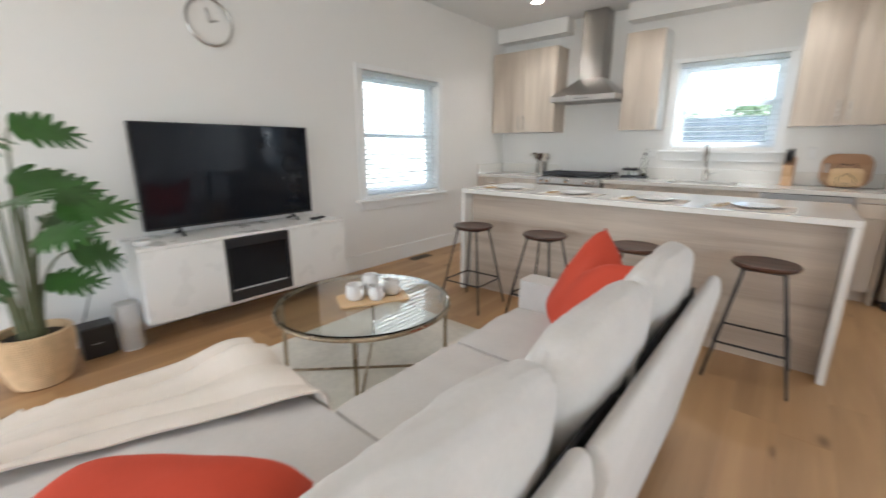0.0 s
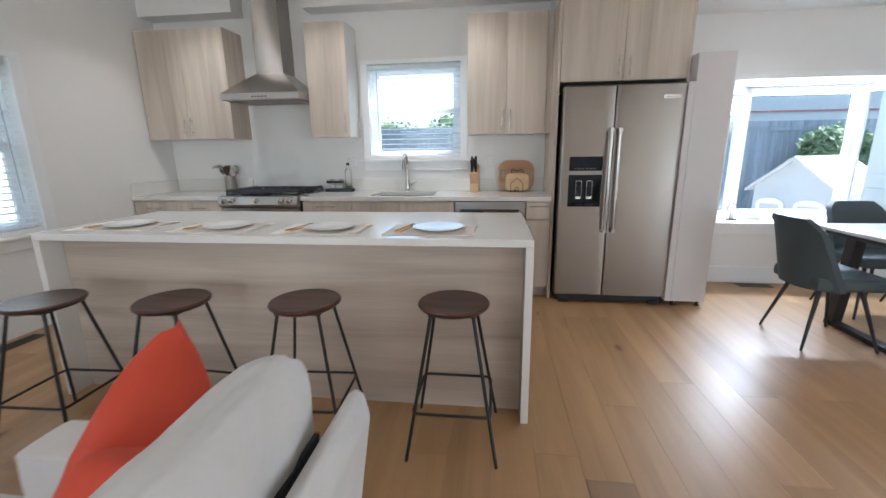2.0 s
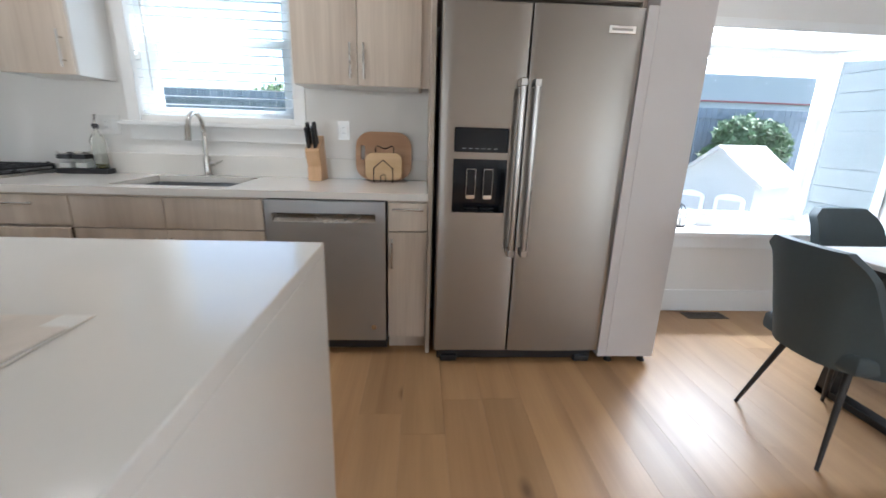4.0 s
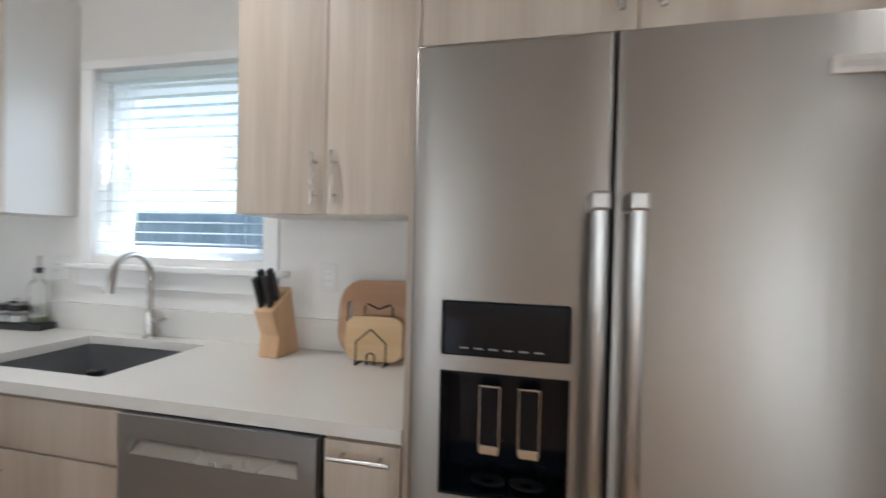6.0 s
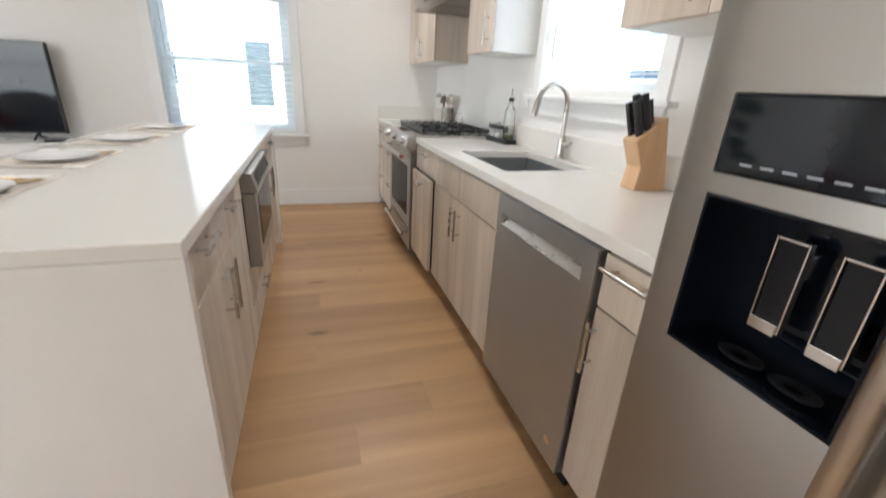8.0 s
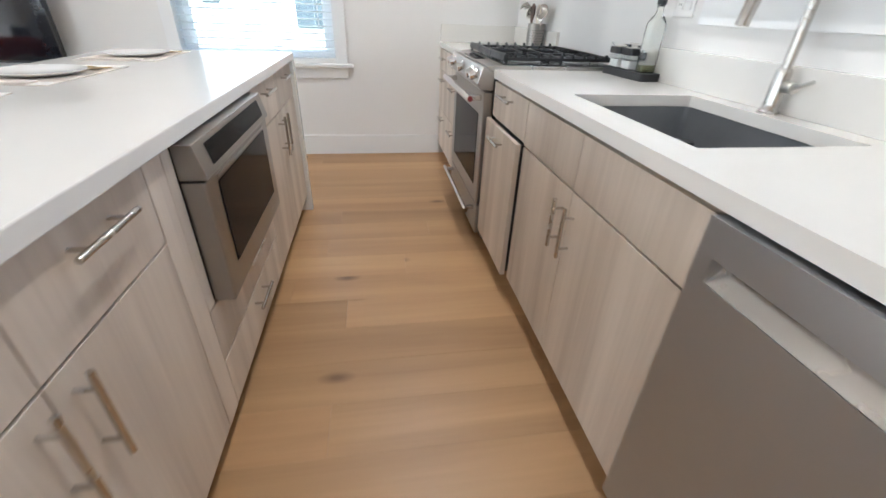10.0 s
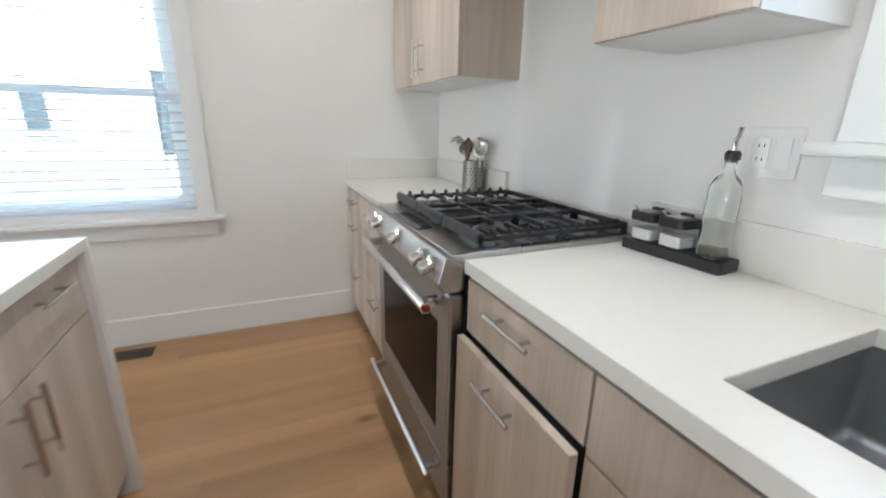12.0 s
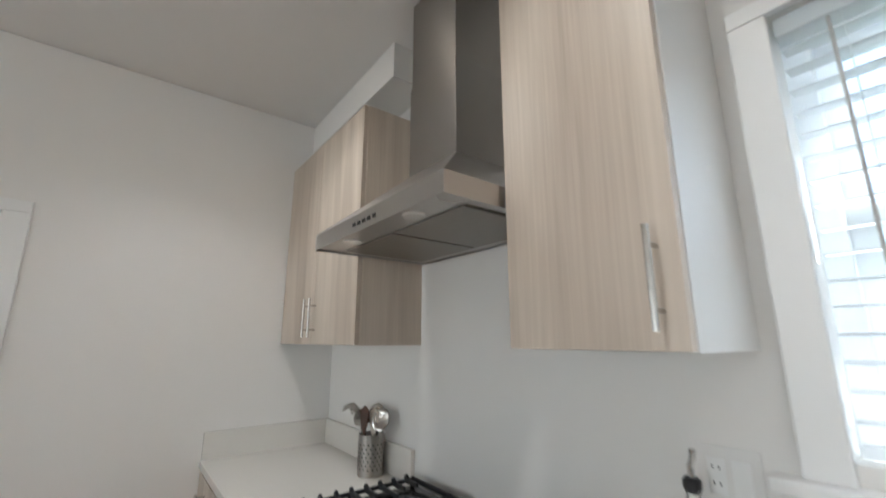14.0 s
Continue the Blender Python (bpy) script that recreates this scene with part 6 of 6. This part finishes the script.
def wall_plate(x, z, gangs):
    """An electrical cover plate with outlets or switches."""
    w = 0.07 if gangs == 1 else 0.117
    t = thing("wall_outlet", "white electrical outlet plate on the wall", "outlet", (x, 0, z))
    part("plate", box(x - w / 2, x + w / 2, -0.006, -0.0005, z - 0.058, z + 0.058, 0.002), M_WHITE, t)
    for i in range(gangs):
        gx = x + (i - (gangs - 1) / 2) * 0.046
        part("insert", box(gx - 0.017, gx + 0.017, -0.0085, -0.006, z - 0.034, z + 0.034, 0.001), M_TRIM, t)
        if i == 0:
            for zz in (z - 0.019, z + 0.012):
                for dx in (-0.006, 0.006):
                    part("slot", box(gx + dx - 0.001, gx + dx + 0.001, -0.0090, -0.0085, zz, zz + 0.008), M_BLACK, t)


wall_plate(2.04, 1.205, 2)
wall_plate(3.455, 1.215, 1)


def sill_things():
    t = thing("planter_box", "small white planter box on the window sill", "planter", (6.10, 0.25, 0.604))
    part("box", pierced("z", (6.03, 6.04, 6.16, 6.17), (0.20, 0.21, 0.29, 0.30), 0.6045, 0.68), M_WHITE, t)
    part("soil", box(6.04, 6.16, 0.21, 0.29, 0.605, 0.665), M_SOIL, t)
    w = thing("wire_lantern", "small dark wire lantern on the window sill", "lantern", (5.87, 0.17, 0.604))
    part("base", lathe([(0, 0), (0.05, 0), (0.05, 0.012), (0, 0.012)], 5.87, 0.17, 0.6045, 20), M_BLKMETAL, w)
    for i in range(4):
        a = radians(45 + 90 * i)
        c, s = 0.045 * math.cos(a), 0.045 * math.sin(a)
        part("wire", tube([(5.87 + c, 0.17 + s, 0.612), (5.87 + c, 0.17 + s, 0.72), (5.87 + c * 0.5, 0.17 + s * 0.5, 0.76), (5.87, 0.17, 0.775)], 0.003, 6), M_BLKMETAL, w, smooth=True)
    part("candle", lathe([(0, 0), (0.024, 0), (0.024, 0.06), (0, 0.062)], 5.87, 0.17, 0.617, 16), M_WHITE, w, smooth=True)


sill_things()

# ---------------------------------------------------------------- outside
solid("ground", box(-60, 60, -60, 60, -0.5, -0.35), M_GRASS, "green lawn round the house", "ground", "structure")
solid("patio", box(5.4, 16, 1.3, 7.4, -0.351, -0.33), M_CONC, "pale concrete patio beside the house", "patio", "structure")


def house_wall(name, x0, x1, y0, y1, h, axis):
    """A neighbouring house side in lapped boards."""
    t = thing(name, "white lap-sided neighbouring house", "house", ((x0 + x1) / 2, (y0 + y1) / 2, -0.35))
    part("wall", box(x0, x1, y0, y1, -0.35, h), M_SIDING, t)
    return t


def lap_boards(t, face, lo, hi, z0, z1, axis, step=0.16):
    b = bmesh.new()
    z = z0
    while z < z1:
        if axis == "x":
            prism([(lo, z), (hi, z), (hi, z + step - 0.004), (lo, z + step - 0.004)], "x", face, face + 0.02, b)
        else:
            prism([(lo, z), (hi, z), (hi, z + step - 0.004), (lo, z + step - 0.004)], "y", face - 0.02, face, b)
        z += step
    return part("siding", b, M_SIDING, t, "white lap siding boards")


n1 = house_wall("neighbour_house", -7.0, -4.0, -9, 3, 6.0, "x")
lap_boards(n1, -4.0, -9, 3, -0.3, 6.0, "x")
for y, hw, z0, z1 in ((-2.12, 0.20, 0.80, 1.85), (-3.53, 0.12, 1.10, 1.60)):
    w = part("window", box(-3.979, -3.955, y - hw - 0.06, y + hw + 0.06, z0 - 0.06, z1 + 0.06, 0.005), M_TRIM, n1)
    part("pane", box(-3.955, -3.945, y - hw, y + hw, z0, z1), M_GREYCH, w)
n2 = house_wall("house_wing", 7.78, 9.5, 0.30, 1.12, 4.5, "x")
b = bmesh.new()
for q in range(28):
    z = -0.3 + q * 0.165
    prism([(0.30, z), (1.12, z), (1.12, z + 0.16), (0.30, z + 0.16)], "x", 7.755, 7.779, b)
part("siding", b, M_SIDING, n2, "white lap siding boards")
n3 = house_wall("neighbour_house", 11.6, 30.0, 13.0, 16.0, 3.6, "y")
part("red_trim", box(11.6, 30.0, 12.95, 12.999, 2.63, 2.69), M_FASCIA, n3, "thin red trim board")


def fence(y, x0, x1, h):
    t = thing("board_fence", "weathered grey vertical board fence", "fence", ((x0 + x1) / 2, y, -0.35))
    n = int((x1 - x0) / 0.145)
    mesh = None
    for i in range(n):
        if mesh is None:
            b = box(-0.068, 0.068, -0.01, 0.01, 0, h + 0.35, 0.003, seg=1)
            mesh = bpy.data.meshes.new("board")
            b.to_mesh(mesh)
            b.free()
            mesh.materials.append(M_FENCE)
        o = new("board", mesh)
        o.parent = t
        o.location = (x0 + i * 0.145 - (x0 + x1) / 2, random.uniform(-0.004, 0.004), 0)
    part("rail", box(x0, x1, y - 0.05, y - 0.012, h - 0.25, h - 0.16), M_FENCE, t)


fence(7.5, -6, 20, 2.0)


def shed():
    t = thing("garden_shed", "small white garden shed with grey shingle roof", "shed", (8.85, 3.95, -0.35))
    m = pose(8.85, 3.95, 0, 0, 0, -56)
    hw, ev, pk, ln = 0.60, 0.62, 1.10, 2.0
    part("wall", place(box(-hw, hw, 0, ln, -0.35, ev), m), M_SIDING, t)
    part("gable", place(prism([(-hw, ev), (hw, ev), (0, pk)], "y", 0, ln), m), M_SIDING, t)
    for s in (-1, 1):
        r = part("roof", place(prism([(0, pk), (s * (hw + 0.12), ev - 0.10), (s * (hw + 0.12), ev - 0.05), (0, pk + 0.06)], "y", -0.10, ln + 0.1), m), M_SHINGLE, t)
        for q in range(5):
            a, b = q / 5.0, (q + 0.92) / 5.0
            za, zb = pk + 0.062 - a * 0.64, pk + 0.062 - b * 0.64
            w = hw + 0.12
            part("shingle_course", place(prism([(s * w * a, za), (s * w * b, zb), (s * w * b, zb + 0.022), (s * w * a, za + 0.008)], "y", -0.11, ln + 0.11), m), M_SHINGLE, r)
    for cx in (-0.30, 0.30):
        arch = [(cx - 0.22, 0.02), (cx + 0.22, 0.02), (cx + 0.22, 0.30)] + [(cx + 0.22 * math.cos(math.pi * q / 8), 0.30 + 0.10 * math.sin(math.pi * q / 8)) for q in range(1, 8)] + [(cx - 0.22, 0.30)]
        w = part("window", place(prism(arch, "y", -0.03, -0.001), m), M_TRIM, t)
        part("pane", place(box(cx - 0.16, cx + 0.16, -0.036, -0.031, 0.08, 0.30), m), M_GREYPL, w)


shed()


def shrub(name, x, y, r, h, z0, count, seed, label):
    """A loose crown of many small leaf clumps on a short branching stem."""
    rnd = random.Random(seed)
    t = thing(name, label, "shrub" if name == "shrub" else "tree", (x, y, z0))
    st_ = tube([(x, y, z0), (x + 0.05, y, z0 + h * 0.4), (x - 0.03, y, z0 + h * 0.75)], [0.09, 0.06, 0.03], 8)
    for q in range(6):
        a = rnd.uniform(0, 6.28)
        tube([(x, y, z0 + h * 0.35), (x + r * 0.6 * math.cos(a), y + r * 0.6 * math.sin(a), z0 + h * rnd.uniform(0.5, 0.85))], [0.04, 0.015], 6, st_)
    part("trunk", st_, M_STEM, t)
    vs, fs = [], []
    for q in range(count):
        a, b, k = rnd.uniform(0, 6.28), rnd.uniform(-1, 1), rnd.uniform(0.45, 1) ** 0.5
        k *= 0.82 + 0.3 * noise.noise(Vector((math.cos(a) * 2, math.sin(a) * 2, b * 2 + seed)))
        c = math.sqrt(1 - b * b)
        p = Vector((x + r * k * c * math.cos(a), y + r * k * c * math.sin(a), z0 + h * 0.6 + h * 0.42 * k * b))
        s = rnd.uniform(0.05, 0.11)
        u = Vector((rnd.uniform(-1, 1), rnd.uniform(-1, 1), rnd.uniform(-1, 1))).normalized()
        v = u.orthogonal().normalized()
        i = len(vs)
        vs += [p - u * s, p + v * s * 0.45, p + u * s, p - v * s * 0.45]
        fs.append((i, i + 1, i + 2, i + 3))
    me = bpy.data.meshes.new("crown")
    me.from_pydata([w - Vector((x, y, z0)) for w in vs], [], fs)
    me.materials.append(M_SHRUB)
    o = new("crown", me)
    o.parent = t


shrub("tree", 11.35, 6.6, 0.95, 2.25, -0.35, 9000, 3, "green leafy tree beside the fence")
for q, (x, h) in enumerate(((0.4, 2.75), (2.4, 2.9), (4.3, 2.8), (6.0, 2.6))):
    shrub("shrub", x, 8.6, 1.3, h, -0.35, 3500, 4 + q, "green leafy shrub behind the board fence")

# ---------------------------------------------------------------- floor planks
PW = 0.19
rnd = random.Random(11)
shapes = {}
ix = 0
x = -0.115
while x < RX - 0.01:
    w = min(PW, RX - x)
    y = RY - rnd.uniform(0, 1.6)
    while y < -0.001:
        ln = rnd.choice((1.2, 1.5, 1.8, 2.1))
        a, b = max(y, RY), min(y + ln, 0.0)
        if b - a > 0.03:
            key = (round(w, 3), round(b - a, 3))
            if key not in shapes:
                bm = box(0.0002, w - 0.0002, 0.0002, b - a - 0.0002, -0.010, 0.0, 0.0005, seg=1)
                me = bpy.data.meshes.new("plank")
                bm.to_mesh(me)
                bm.free()
                me.materials.append(M_FLOOR)
                shapes[key] = me
            o = new("plank", shapes[key])
            o.parent = sub
            o.location = Vector((x, a, 0)) - sub.location
            if rnd.random() < 0.004 or (abs(x - 3.875) < 0.01 and a < -3.0 < b):
                o.data = shapes.setdefault((key, 'dark'), o.data.copy())
                o.data.materials[0] = M_FLOOR_DARK
        y += ln
    x += PW
